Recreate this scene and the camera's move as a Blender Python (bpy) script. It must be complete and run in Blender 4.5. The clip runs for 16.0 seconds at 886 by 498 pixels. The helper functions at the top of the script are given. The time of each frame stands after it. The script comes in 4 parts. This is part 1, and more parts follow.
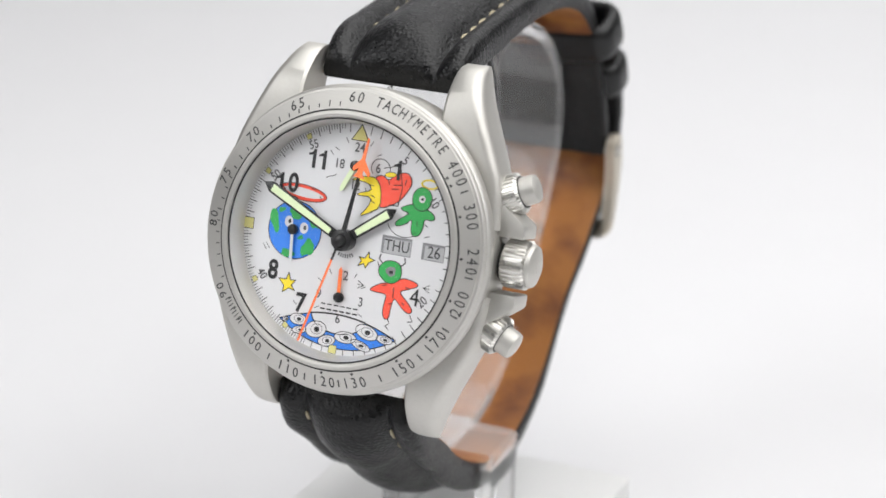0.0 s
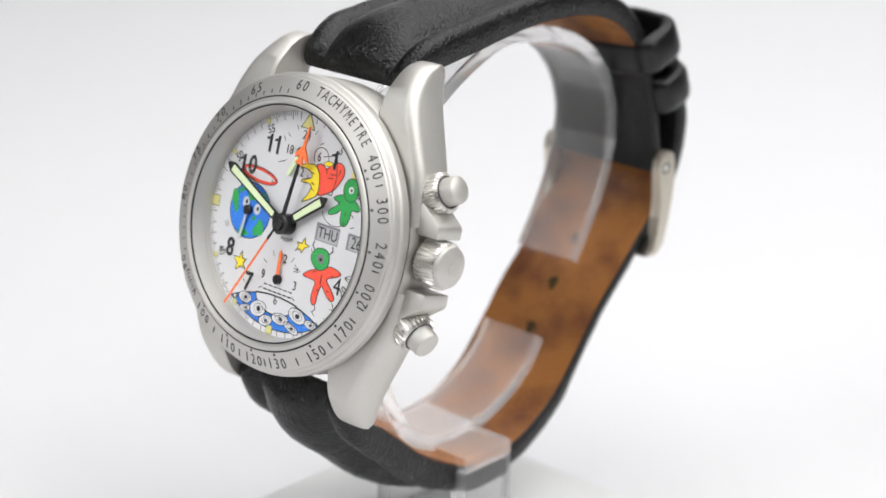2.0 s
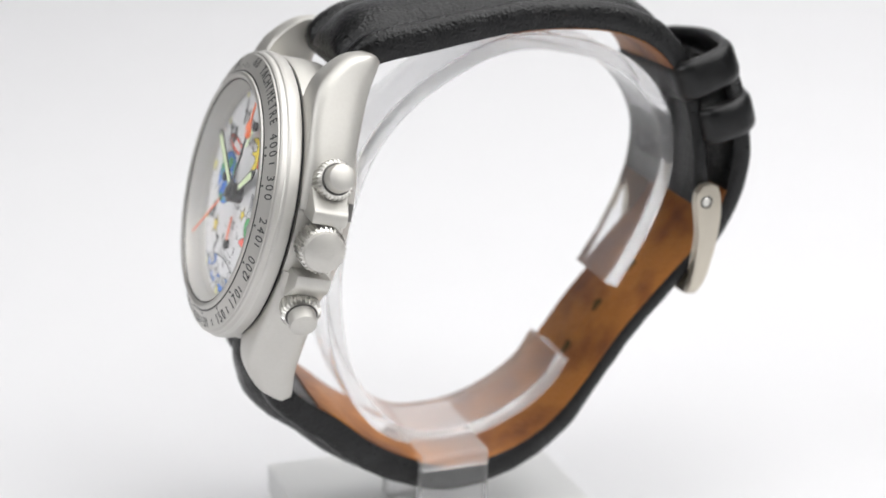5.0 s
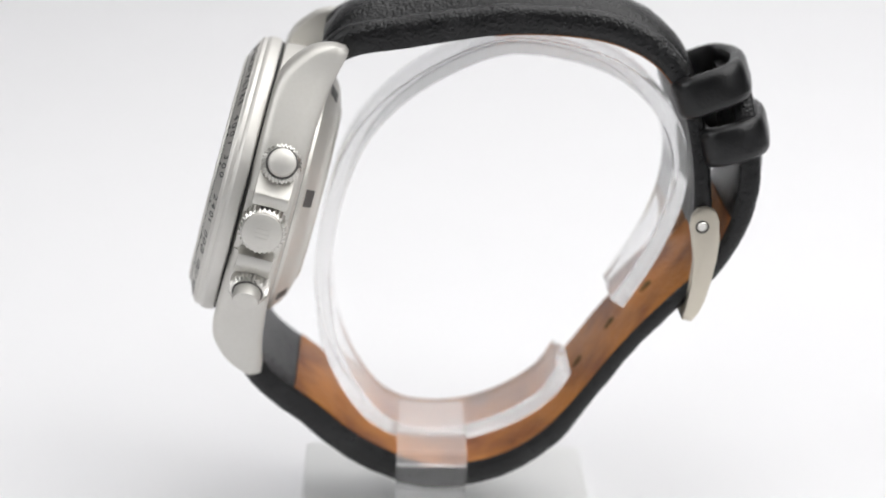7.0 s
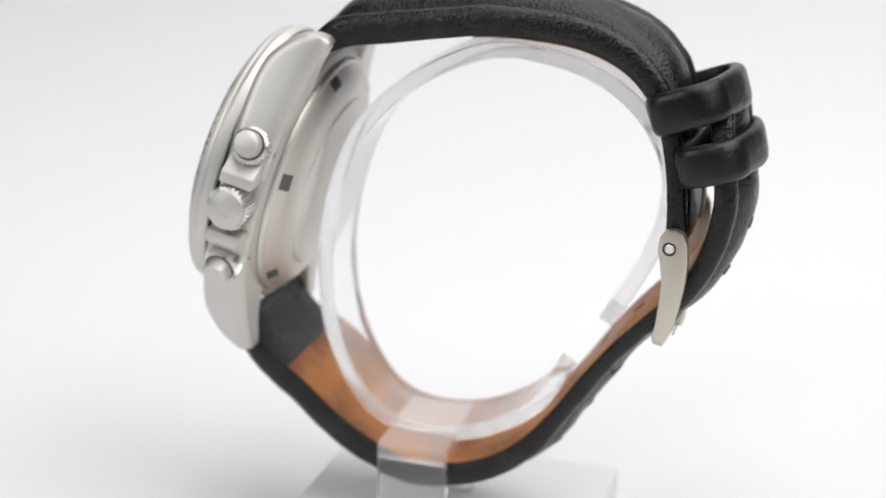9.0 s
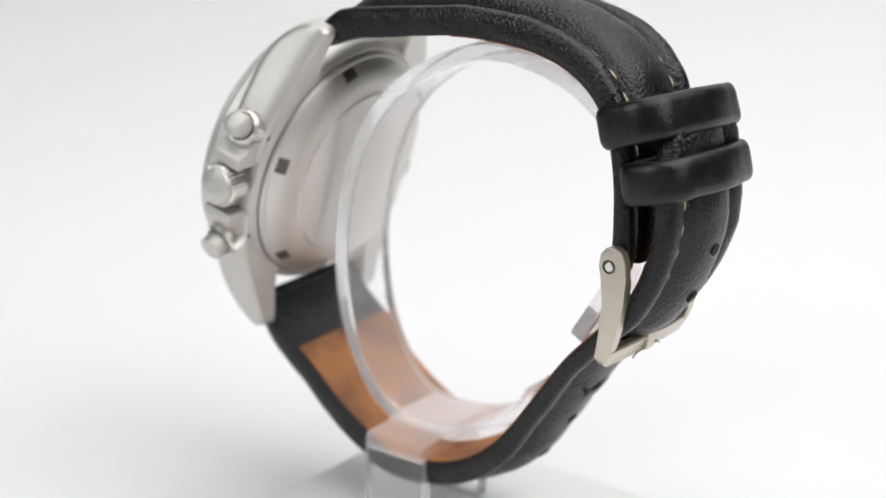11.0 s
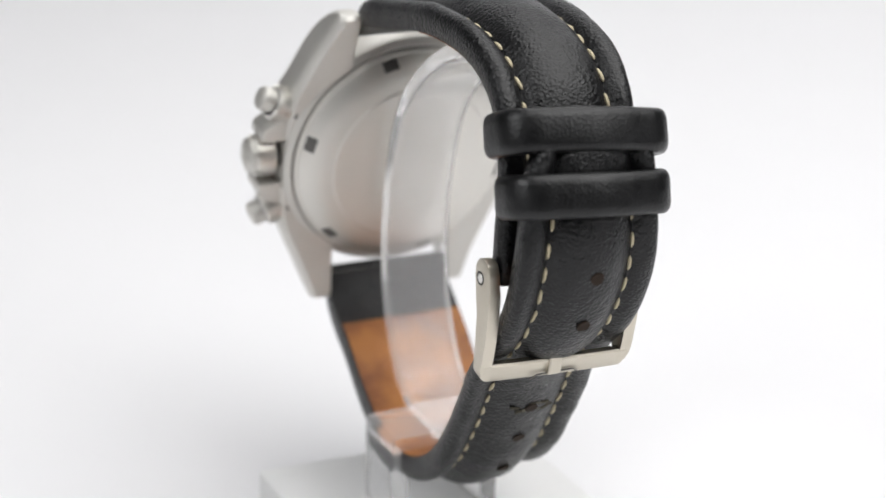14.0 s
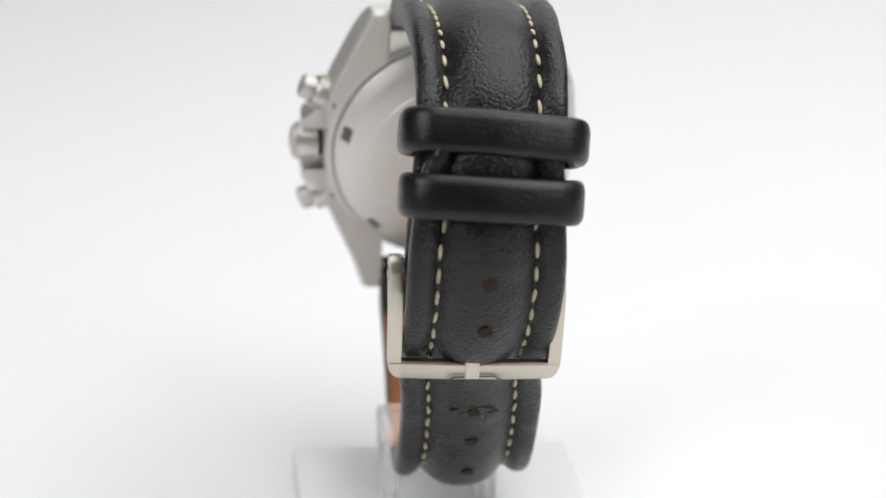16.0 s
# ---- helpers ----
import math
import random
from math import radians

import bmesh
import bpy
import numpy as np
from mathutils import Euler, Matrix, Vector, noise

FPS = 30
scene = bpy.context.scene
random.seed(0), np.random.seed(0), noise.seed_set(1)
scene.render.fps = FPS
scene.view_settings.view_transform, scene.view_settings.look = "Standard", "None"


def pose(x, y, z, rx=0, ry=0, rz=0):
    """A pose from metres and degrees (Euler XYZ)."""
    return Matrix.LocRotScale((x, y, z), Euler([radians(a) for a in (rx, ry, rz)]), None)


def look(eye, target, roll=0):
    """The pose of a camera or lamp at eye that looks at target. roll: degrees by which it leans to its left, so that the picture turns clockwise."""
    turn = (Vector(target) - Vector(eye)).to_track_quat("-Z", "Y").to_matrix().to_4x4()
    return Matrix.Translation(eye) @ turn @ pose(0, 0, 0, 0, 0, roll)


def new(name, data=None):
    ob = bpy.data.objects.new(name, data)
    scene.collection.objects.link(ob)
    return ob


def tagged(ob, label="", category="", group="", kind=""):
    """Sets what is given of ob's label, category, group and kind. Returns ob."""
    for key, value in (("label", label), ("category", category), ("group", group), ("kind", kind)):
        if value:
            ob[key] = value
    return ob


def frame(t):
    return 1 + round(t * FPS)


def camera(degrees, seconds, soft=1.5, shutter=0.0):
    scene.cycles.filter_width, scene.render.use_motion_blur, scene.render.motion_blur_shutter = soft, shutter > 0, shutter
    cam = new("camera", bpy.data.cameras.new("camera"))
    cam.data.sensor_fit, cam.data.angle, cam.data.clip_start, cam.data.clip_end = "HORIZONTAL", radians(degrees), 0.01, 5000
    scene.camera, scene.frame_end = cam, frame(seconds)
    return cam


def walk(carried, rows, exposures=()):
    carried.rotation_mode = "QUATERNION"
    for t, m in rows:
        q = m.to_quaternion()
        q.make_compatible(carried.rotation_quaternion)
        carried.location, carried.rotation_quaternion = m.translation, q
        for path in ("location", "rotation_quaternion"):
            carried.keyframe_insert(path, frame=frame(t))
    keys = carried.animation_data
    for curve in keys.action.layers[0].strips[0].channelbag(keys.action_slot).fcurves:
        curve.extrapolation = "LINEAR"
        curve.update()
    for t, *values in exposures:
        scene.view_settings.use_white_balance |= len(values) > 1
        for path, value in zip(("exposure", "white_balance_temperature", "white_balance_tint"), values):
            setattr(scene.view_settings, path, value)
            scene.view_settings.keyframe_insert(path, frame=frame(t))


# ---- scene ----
MM = 0.001
FLOOR_DROP = 0.1225          # the lens stands this far above the table
TURN = [(0, -22.6), (1, -31.3), (2, -40.6), (3, -50.0), (4, -59.3), (5.2, -70.5), (6.5, -82.9), (7.5, -92.3), (8.5, -101.5),
        (9.5, -110.8), (10.5, -120.1), (11.5, -129.5), (12.5, -138.8), (13.5, -148.3), (14.5, -157.6), (15.25, -164.5), (16, -171.6)]

# ---- camera ----
cam = camera(27.13, 16.0, soft=1.65)
CAM_POSE = pose(0, -0.2335, FLOOR_DROP, 90 - 18.8, 0, 0.39) @ pose(0, 0, 0, 0, 0, 1.76)
walk(cam, [(0, CAM_POSE), (16, CAM_POSE)], [(0, 0.06), (0.4, 0.14), (16, 0.14)])
cam.data.dof.use_dof = True
cam.data.dof.focus_distance = 0.220
cam.data.dof.aperture_fstop = 18

# ---- light ----
world = bpy.data.worlds.new("tent_world")
scene.world = world
world.use_nodes = True
world.node_tree.nodes["Background"].inputs[0].default_value = (0.95, 0.97, 1, 1)
world.node_tree.nodes["Background"].inputs[1].default_value = 0.3


def area_lamp(name, eye, target, w, h, power, colour, spread=180):
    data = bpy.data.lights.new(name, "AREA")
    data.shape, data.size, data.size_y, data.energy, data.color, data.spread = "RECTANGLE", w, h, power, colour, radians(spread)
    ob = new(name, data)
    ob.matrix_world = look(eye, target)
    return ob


area_lamp("softbox_top", (0.17, -0.02, 0.74), (0.17, -0.0199, 0.0), 0.74, 1.2, 6.5, (1, 0.996, 0.992))
area_lamp("softbox_side", (0.50, -0.06, 0.46), (0.03, 0.12, 0.06), 0.85, 0.5, 2.3, (1, 0.996, 0.992), 150)
# Unseen fill lamp, added to brighten the watch from the front left.
area_lamp("fill_front", (-0.49, -0.26, 0.40), (0.06, 0.05, 0.06), 0.4, 0.4, 0.7, (0.985, 0.99, 1), 110)


# ---- materials ----
def material(name):
    m = bpy.data.materials.new(name)
    m.use_nodes = True
    return m, m.node_tree.nodes, m.node_tree.links, m.node_tree.nodes["Principled BSDF"]


def plain(name, colour, rough=0.5, metal=0.0, vary=0.06, scale=900, bump=0.0, bump_scale=4000, coat=0.0):
    """A surface with slight mottling and, where asked, fine relief."""
    m, n, l, b = material(name)
    co = n.new("ShaderNodeTexCoord")
    nz = n.new("ShaderNodeTexNoise")
    nz.inputs["Scale"].default_value, nz.inputs["Detail"].default_value = scale, 6
    l.new(co.outputs["Object"], nz.inputs["Vector"])
    mix = n.new("ShaderNodeMix")
    mix.data_type = "RGBA"
    mix.inputs["A"].default_value = (*[max(0, c * (1 - vary)) for c in colour], 1)
    mix.inputs["B"].default_value = (*[min(1, c * (1 + vary)) for c in colour], 1)
    l.new(nz.outputs["Fac"], mix.inputs["Factor"])
    l.new(mix.outputs["Result"], b.inputs["Base Color"])
    b.inputs["Roughness"].default_value, b.inputs["Metallic"].default_value = rough, metal
    b.inputs["Coat Weight"].default_value = coat
    if bump:
        n2 = n.new("ShaderNodeTexNoise")
        n2.inputs["Scale"].default_value, n2.inputs["Detail"].default_value = bump_scale, 4
        l.new(co.outputs["Object"], n2.inputs["Vector"])
        bp = n.new("ShaderNodeBump")
        bp.inputs["Strength"].default_value, bp.inputs["Distance"].default_value = bump, 0.0001
        l.new(n2.outputs["Fac"], bp.inputs["Height"])
        l.new(bp.outputs["Normal"], b.inputs["Normal"])
    return m


def brushed(name, colour, rough, stretch, rough_swing=0.08, bump=0.08):
    """Bead-blasted or brushed steel: streaked roughness and a very fine relief."""
    m, n, l, b = material(name)
    co = n.new("ShaderNodeTexCoord")
    mp = n.new("ShaderNodeMapping")
    mp.inputs["Scale"].default_value = stretch
    l.new(co.outputs["Object"], mp.inputs["Vector"])
    nz = n.new("ShaderNodeTexNoise")
    nz.inputs["Scale"].default_value, nz.inputs["Detail"].default_value = 1.0, 8
    l.new(mp.outputs["Vector"], nz.inputs["Vector"])
    big = n.new("ShaderNodeTexNoise")
    big.inputs["Scale"].default_value, big.inputs["Detail"].default_value = 180, 3
    l.new(co.outputs["Object"], big.inputs["Vector"])
    add = n.new("ShaderNodeMath")
    add.operation = "ADD"
    l.new(nz.outputs["Fac"], add.inputs[0])
    l.new(big.outputs["Fac"], add.inputs[1])
    rr = n.new("ShaderNodeMapRange")
    rr.inputs["From Min"].default_value, rr.inputs["From Max"].default_value = 0.6, 1.4
    rr.inputs["To Min"].default_value, rr.inputs["To Max"].default_value = rough - rough_swing, rough + rough_swing
    l.new(add.outputs[0], rr.inputs["Value"])
    l.new(rr.outputs["Result"], b.inputs["Roughness"])
    b.inputs["Base Color"].default_value, b.inputs["Metallic"].default_value = (*colour, 1), 1
    bp = n.new("ShaderNodeBump")
    bp.inputs["Strength"].default_value, bp.inputs["Distance"].default_value = bump, 0.00005
    l.new(nz.outputs["Fac"], bp.inputs["Height"])
    l.new(bp.outputs["Normal"], b.inputs["Normal"])
    return m


def leather(name, colour, worn, rough, grain, wrinkle, bump, wear_lo=0.56, wear_hi=0.72):
    """Leather: pebbled grain, long creases, and paler worn patches."""
    m, n, l, b = material(name)
    co = n.new("ShaderNodeTexCoord")
    vo = n.new("ShaderNodeTexVoronoi")
    vo.inputs["Scale"].default_value = grain
    nz = n.new("ShaderNodeTexNoise")
    nz.inputs["Scale"].default_value, nz.inputs["Detail"].default_value, nz.inputs["Distortion"].default_value = wrinkle, 9, 1.2
    wear = n.new("ShaderNodeTexNoise")
    wear.inputs["Scale"].default_value, wear.inputs["Detail"].default_value = 140, 10
    for k in (vo, nz, wear):
        l.new(co.outputs["Object"], k.inputs["Vector"])
    ramp = n.new("ShaderNodeMapRange")
    ramp.inputs["From Min"].default_value, ramp.inputs["From Max"].default_value = wear_lo, wear_hi
    l.new(wear.outputs["Fac"], ramp.inputs["Value"])
    mix = n.new("ShaderNodeMix")
    mix.data_type = "RGBA"
    mix.inputs["A"].default_value, mix.inputs["B"].default_value = (*colour, 1), (*worn, 1)
    l.new(ramp.outputs["Result"], mix.inputs["Factor"])
    l.new(mix.outputs["Result"], b.inputs["Base Color"])
    rr = n.new("ShaderNodeMapRange")
    rr.inputs["To Min"].default_value, rr.inputs["To Max"].default_value = rough - 0.12, rough + 0.14
    l.new(nz.outputs["Fac"], rr.inputs["Value"])
    l.new(rr.outputs["Result"], b.inputs["Roughness"])
    add = n.new("ShaderNodeMath")
    add.operation = "MULTIPLY_ADD"
    add.inputs[1].default_value = 1.5
    l.new(nz.outputs["Fac"], add.inputs[0])
    l.new(vo.outputs["Distance"], add.inputs[2])
    bp = n.new("ShaderNodeBump")
    b.inputs["Specular IOR Level"].default_value = 0.4
    bp.inputs["Strength"].default_value, bp.inputs["Distance"].default_value = bump, 0.00022
    l.new(add.outputs[0], bp.inputs["Height"])
    l.new(bp.outputs["Normal"], b.inputs["Normal"])
    return m


def clear(name, colour, ior, rough=0.0, through_share=1.0):
    m, n, l, b = material(name)
    b.inputs["Base Color"].default_value = (*colour, 1)
    b.inputs["Transmission Weight"].default_value, b.inputs["IOR"].default_value = through_share, ior
    b.inputs["Roughness"].default_value = rough
    return m


STEEL = brushed("blasted_steel", (0.655, 0.64, 0.605), 0.56, (2500, 2500, 2500))
BEZEL_STEEL = brushed("satin_bezel_steel", (0.65, 0.635, 0.605), 0.56, (400, 9000, 3000))
POLISHED = brushed("polished_steel", (0.72, 0.705, 0.67), 0.3, (1500, 1500, 1500), 0.05, 0.03)
BACK_STEEL = brushed("caseback_steel", (0.70, 0.682, 0.64), 0.5, (300, 6000, 300), 0.08)
BUCKLE_STEEL = brushed("buckle_steel", (0.61, 0.565, 0.48), 0.40, (900, 4000, 900), 0.1)
# Near-black colour for the shade in gaps and grooves, on solid rings.
GAP_SHADE = plain("gap_shade_black", (0.02, 0.02, 0.02), 0.8)
# Steel darkened in colour for the shade inside slots and shallow gaps.
SLOT_SHADE = plain("shaded_slot_steel", (0.13, 0.125, 0.12), 0.5, metal=0.6)
SCUFF = plain("scuffed_bare_leather", (0.10, 0.09, 0.065), 0.85, vary=0.6, scale=1500, bump=0.8)
ENGRAVED = plain("black_engraving_fill", (0.055, 0.055, 0.055), 0.6, vary=0.3)
DIAL = plain("white_dial_lacquer", (0.64, 0.64, 0.65), 0.35, vary=0.015, scale=2500, coat=0.2)
INK = plain("black_print", (0.02, 0.02, 0.022), 0.5, vary=0.2)
GREY_INK = plain("grey_print", (0.09, 0.09, 0.095), 0.5, vary=0.2)
CALENDAR = plain("pale_grey_calendar_disc", (0.40, 0.40, 0.41), 0.5, vary=0.04, scale=3000)
WINDOW_GREY = plain("grey_window_bevel", (0.22, 0.22, 0.23), 0.4, metal=0.3)
BLUE = plain("blue_print", (0.03, 0.20, 0.72), 0.45)
GREEN = plain("green_print", (0.03, 0.36, 0.08), 0.45)
RED = plain("coral_red_print", (0.88, 0.09, 0.05), 0.45)
YELLOW = plain("yellow_print", (0.85, 0.66, 0.03), 0.45)
LUME = plain("pale_green_lume", (0.66, 0.76, 0.48), 0.6, vary=0.08, scale=5000)
KHAKI = plain("aged_yellow_lume", (0.62, 0.58, 0.22), 0.6, vary=0.08, scale=5000)
BLACK_HAND = plain("black_lacquered_hand", (0.015, 0.015, 0.016), 0.3)
ORANGE = plain("orange_lacquered_hand", (0.95, 0.19, 0.05), 0.4)
PALE_HAND = plain("pale_grey_hand", (0.62, 0.64, 0.64), 0.35, metal=0.4)
LEATHER = leather("black_padded_leather", (0.0045, 0.0045, 0.005), (0.016, 0.016, 0.017), 0.30, 2500, 1250, 0.42)
KEEPER_LEATHER = leather("black_keeper_leather", (0.0055, 0.0055, 0.006), (0.016, 0.016, 0.017), 0.34, 2600, 520, 0.14)
BROWN = leather("tan_brown_lining_leather", (0.36, 0.140, 0.032), (0.15, 0.048, 0.018), 0.46, 1700, 340, 0.3, 0.40, 0.66)
THREAD = plain("cream_waxed_thread", (0.54, 0.47, 0.32), 0.75, vary=0.18, scale=3000, bump=0.6, bump_scale=6000)
# Brown leather darkened in colour for the shade down the holes.
HOLE_SHADE = plain("hole_shade_brown", (0.022, 0.012, 0.006), 0.95, vary=0.4, scale=2500)
# Dark brown of the lining discs, shade of the holes put into colour.
LINING_HOLE_SHADE = plain("lining_hole_shade", (0.07, 0.045, 0.012), 0.9, vary=0.5, scale=2500)
CRYSTAL = clear("watch_crystal", (1, 1, 1), 1.12)
# The small white share paints the veil of the tent reflected in its faces.
ACRYLIC = clear("clear_acrylic", (0.985, 0.985, 0.988), 1.3, 0.04, 0.9)
PLATE = clear("hazy_acrylic_plate", (0.92, 0.92, 0.93), 1.2, 0.2, 0.72)
# White share of the edges stands in for light piped along the acrylic.
BRIGHT_EDGE = clear("bright_edge_acrylic", (0.99, 0.99, 0.992), 1.22, 0.12, 0.76)
BASE_ACRYLIC = clear("frosted_white_acrylic", (0.79, 0.79, 0.785), 1.3, 0.5, 0.15)
TENT = plain("white_tent_fabric", (0.84, 0.84, 0.848), 0.9, vary=0.012, scale=40)
# Grey carries the dimness of the room that leather and steel reflect.
ROOM = plain("room_dimness_grey", (0.26, 0.26, 0.265), 0.8, vary=0.05, scale=30)
SHEET = plain("white_table_sheet", (0.752, 0.75, 0.764), 0.8, vary=0.012, scale=40)


# ---- building helpers (all sizes in millimetres) ----
def finish(bm, sharp=0.6):
    bmesh.ops.recalc_face_normals(bm, faces=bm.faces)
    for f_ in bm.faces:
        f_.smooth = True
    for e in bm.edges:
        if len(e.link_faces) == 2 and e.calc_face_angle(0) > sharp:
            e.smooth = False
    bmesh.ops.scale(bm, vec=(MM, MM, MM), verts=bm.verts)


def mesh_of(name, bm, mat, sharp=0.6):
    finish(bm, sharp)
    me = bpy.data.meshes.new(name)
    bm.to_mesh(me)
    bm.free()
    me.materials.append(mat)
    return me


def part(name, bm, mat, parent, label="", sharp=0.6):
    me = bm if isinstance(bm, bpy.types.Mesh) else mesh_of(name, bm, mat, sharp)
    ob = new(name, me)
    ob.parent = parent
    if label:
        tagged(ob, label)
    return ob


def lathe(profile, seg=96, closed=False, bm=None):
    bm = bm or bmesh.new()
    rings = []
    for r, z in profile:
        if r < 1e-6:
            rings.append([bm.verts.new((0, 0, z))])
        else:
            rings.append([bm.verts.new((r * math.cos(2 * math.pi * k / seg), r * math.sin(2 * math.pi * k / seg), z)) for k in range(seg)])
    pairs = list(zip(rings, rings[1:])) + ([(rings[-1], rings[0])] if closed else [])
    for a, b in pairs:
        for k in range(seg):
            j = (k + 1) % seg
            if len(a) == 1 and len(b) == 1:
                continue
            if len(a) == 1:
                bm.faces.new((a[0], b[k], b[j]))
            elif len(b) == 1:
                bm.faces.new((a[k], a[j], b[0]))
            else:
                bm.faces.new((a[k], a[j], b[j], b[k]))
    return bm


def prism(pts, z0, z1, bm=None, bevel=0.0):
    """A flat outline made solid from z0 to z1."""
    own = bmesh.new()
    lo = [own.verts.new((x, y, z0)) for x, y in pts]
    hi = [own.verts.new((x, y, z1)) for x, y in pts]
    own.faces.new(lo[::-1])
    own.faces.new(hi)
    for k in range(len(pts)):
        j = (k + 1) % len(pts)
        own.faces.new((lo[k], lo[j], hi[j], hi[k]))
    if bevel:
        bmesh.ops.bevel(own, geom=[e for e in own.edges], offset=bevel, segments=2, affect="EDGES", profile=0.6)
    if bm is None:
        return own
    join(bm, own)
    return bm


def join(bm, other, m=None):
    if m is not None:
        bmesh.ops.transform(other, matrix=m, verts=other.verts)
    tmp = bpy.data.meshes.new("tmp")
    other.to_mesh(tmp)
    other.free()
    bm.from_mesh(tmp)
    bpy.data.meshes.remove(tmp)
    return bm


def moved(bm, m):
    bmesh.ops.transform(bm, matrix=m, verts=bm.verts)
    return bm


def oval(cx, cy, rx, ry, n=28, turn=0.0, wob=0.0, seed=0):
    rnd = random.Random(seed)
    ph = rnd.random() * 6
    out = []
    for k in range(n):
        a = 2 * math.pi * k / n
        s = 1 + wob * math.sin(3 * a + ph) + 0.6 * wob * math.sin(5 * a + 2 * ph)
        x, y = rx * s * math.cos(a), ry * s * math.sin(a)
        out.append((cx + x * math.cos(turn) - y * math.sin(turn), cy + x * math.sin(turn) + y * math.cos(turn)))
    return out


def stroke(pts, w, z0, z1, bm=None):
    """A drawn line of even width along pts, as thin solid pieces."""
    bm = bm or bmesh.new()
    for (x0, y0), (x1, y1) in zip(pts, pts[1:]):
        d = math.hypot(x1 - x0, y1 - y0) or 1
        nx, ny = -(y1 - y0) / d * w / 2, (x1 - x0) / d * w / 2
        ex, ey = (x1 - x0) / d * w / 4, (y1 - y0) / d * w / 4
        prism([(x0 + nx - ex, y0 + ny - ey), (x0 - nx - ex, y0 - ny - ey), (x1 - nx + ex, y1 - ny + ey), (x1 + nx + ex, y1 + ny + ey)], z0, z1, bm)
    return bm


def glyphs(text, size, depth=0.03, spacing=1.0, bold=0.0):
    """Letters in the built-in font as a bmesh in millimetres, centred."""
    cu = bpy.data.curves.new("glyph", "FONT")
    cu.body, cu.size, cu.align_x, cu.align_y, cu.extrude, cu.resolution_u, cu.space_character = text, size, "CENTER", "CENTER", depth / 2, 3, spacing
    cu.offset = bold
    ob = new("glyph", cu)
    bpy.context.view_layer.update()
    me = bpy.data.meshes.new_from_object(ob.evaluated_get(bpy.context.evaluated_depsgraph_get()))
    bpy.data.objects.remove(ob)
    bpy.data.curves.remove(cu)
    bm = bmesh.new()
    bm.from_mesh(me)
    bpy.data.meshes.remove(me)
    return bm


def curve_at(table, s):
    """Smooth value between the rows of a small table (first column is the position)."""
    n = len(table)
    k = max(0, min(n - 2, max(i for i in range(n) if table[i][0] <= s or i == 0)))
    a, b = table[k], table[k + 1]
    u = max(0.0, min(1.0, (s - a[0]) / (b[0] - a[0])))
    p, q = table[max(0, k - 1)], table[min(n - 1, k + 2)]
    out = []
    for c in range(1, len(a)):
        d = b[0] - a[0]
        ma = (b[c] - p[c]) / (b[0] - p[0]) * d if k > 0 else b[c] - a[c]
        mb = (q[c] - a[c]) / (q[0] - a[0]) * d if k + 2 < n else b[c] - a[c]
        out.append((2 * u ** 3 - 3 * u ** 2 + 1) * a[c] + (u ** 3 - 2 * u ** 2 + u) * ma + (3 * u ** 2 - 2 * u ** 3) * b[c] + (u ** 3 - u ** 2) * mb)
    return out


def lengthwise(points):
    """Puts the running length before each point of a path."""
    s, out = 0.0, []
    for k, p in enumerate(points):
        if k:
            s += math.dist(p[:2], points[k - 1][:2])
        out.append((s, *p))
    return out


# ---- the setting: a white photo tent ----
def setting():
    def sheet(name, pts, mat, label, cat):
        bm = bmesh.new()
        vs = [bm.verts.new(p) for p in pts]
        bm.faces.new(vs)
        ex = bmesh.ops.solidify(bm, geom=bm.faces[:], thickness=8)
        me = mesh_of(name, bm, mat)
        tagged(new(name, me), label, cat, kind="structure")
    w, d0, d1, h = 560, -700, 640, 760
    # floor and rear wall are one sheet with a wide curve between them
    prof = [(d0, 0)] + [(380 + 260 * math.sin(a), 260 - 260 * math.cos(a)) for a in [math.pi / 2 * k / 14 for k in range(15)]] + [(640, h)]
    bm = bmesh.new()
    a = [bm.verts.new((-w, y, z)) for y, z in prof]
    b = [bm.verts.new((w, y, z)) for y, z in prof]
    lo_a = [bm.verts.new((-w, y + 6, z - 6)) for y, z in prof]
    lo_b = [bm.verts.new((w, y + 6, z - 6)) for y, z in prof]
    for k in range(len(prof) - 1):
        bm.faces.new((a[k], b[k], b[k + 1], a[k + 1]))
        bm.faces.new((lo_a[k], lo_a[k + 1], lo_b[k + 1], lo_b[k]))
    tagged(new("backdrop", mesh_of("backdrop", bm, SHEET, 1.2)), "seamless white sheet curving up behind the watch", "backdrop", kind="structure")
    sheet("wall_west", [(-w, d0, -6), (-w, d1, -6), (-w, d1, h), (-w, d0, h)], TENT, "white fabric side wall of the photo tent", "wall")
    sheet("wall_east", [(w, d0, -6), (w, d0, h), (w, d1, h), (w, d1, -6)], TENT, "white fabric side wall of the photo tent", "wall")
    # Unseen wall, added so that the front side reflects darker.
    sheet("wall_south", [(-w, d0, -6), (-w, d0, h), (w, d0, h), (w, d0, -6)], ROOM, "unseen grey wall standing in for the dim room past the open tent front", "wall")
    sheet("ceiling", [(-w, d0, h), (-w, d1, h), (w, d1, h), (w, d0, h)], TENT, "white fabric roof of the photo tent", "ceiling")


setting()

# ---- the watch: its own space has x to 3 o'clock, y to 12 o'clock, z out of the dial ----
WATCH_POSE = Matrix((
    (0.99995, 0.01005, 0.0, -0.00198),
    (-0.00248, 0.24664, -0.96910, -0.03082),
    (-0.00974, 0.96905, 0.24666, FLOOR_DROP - 0.06944),
    (0, 0, 0, 1)))
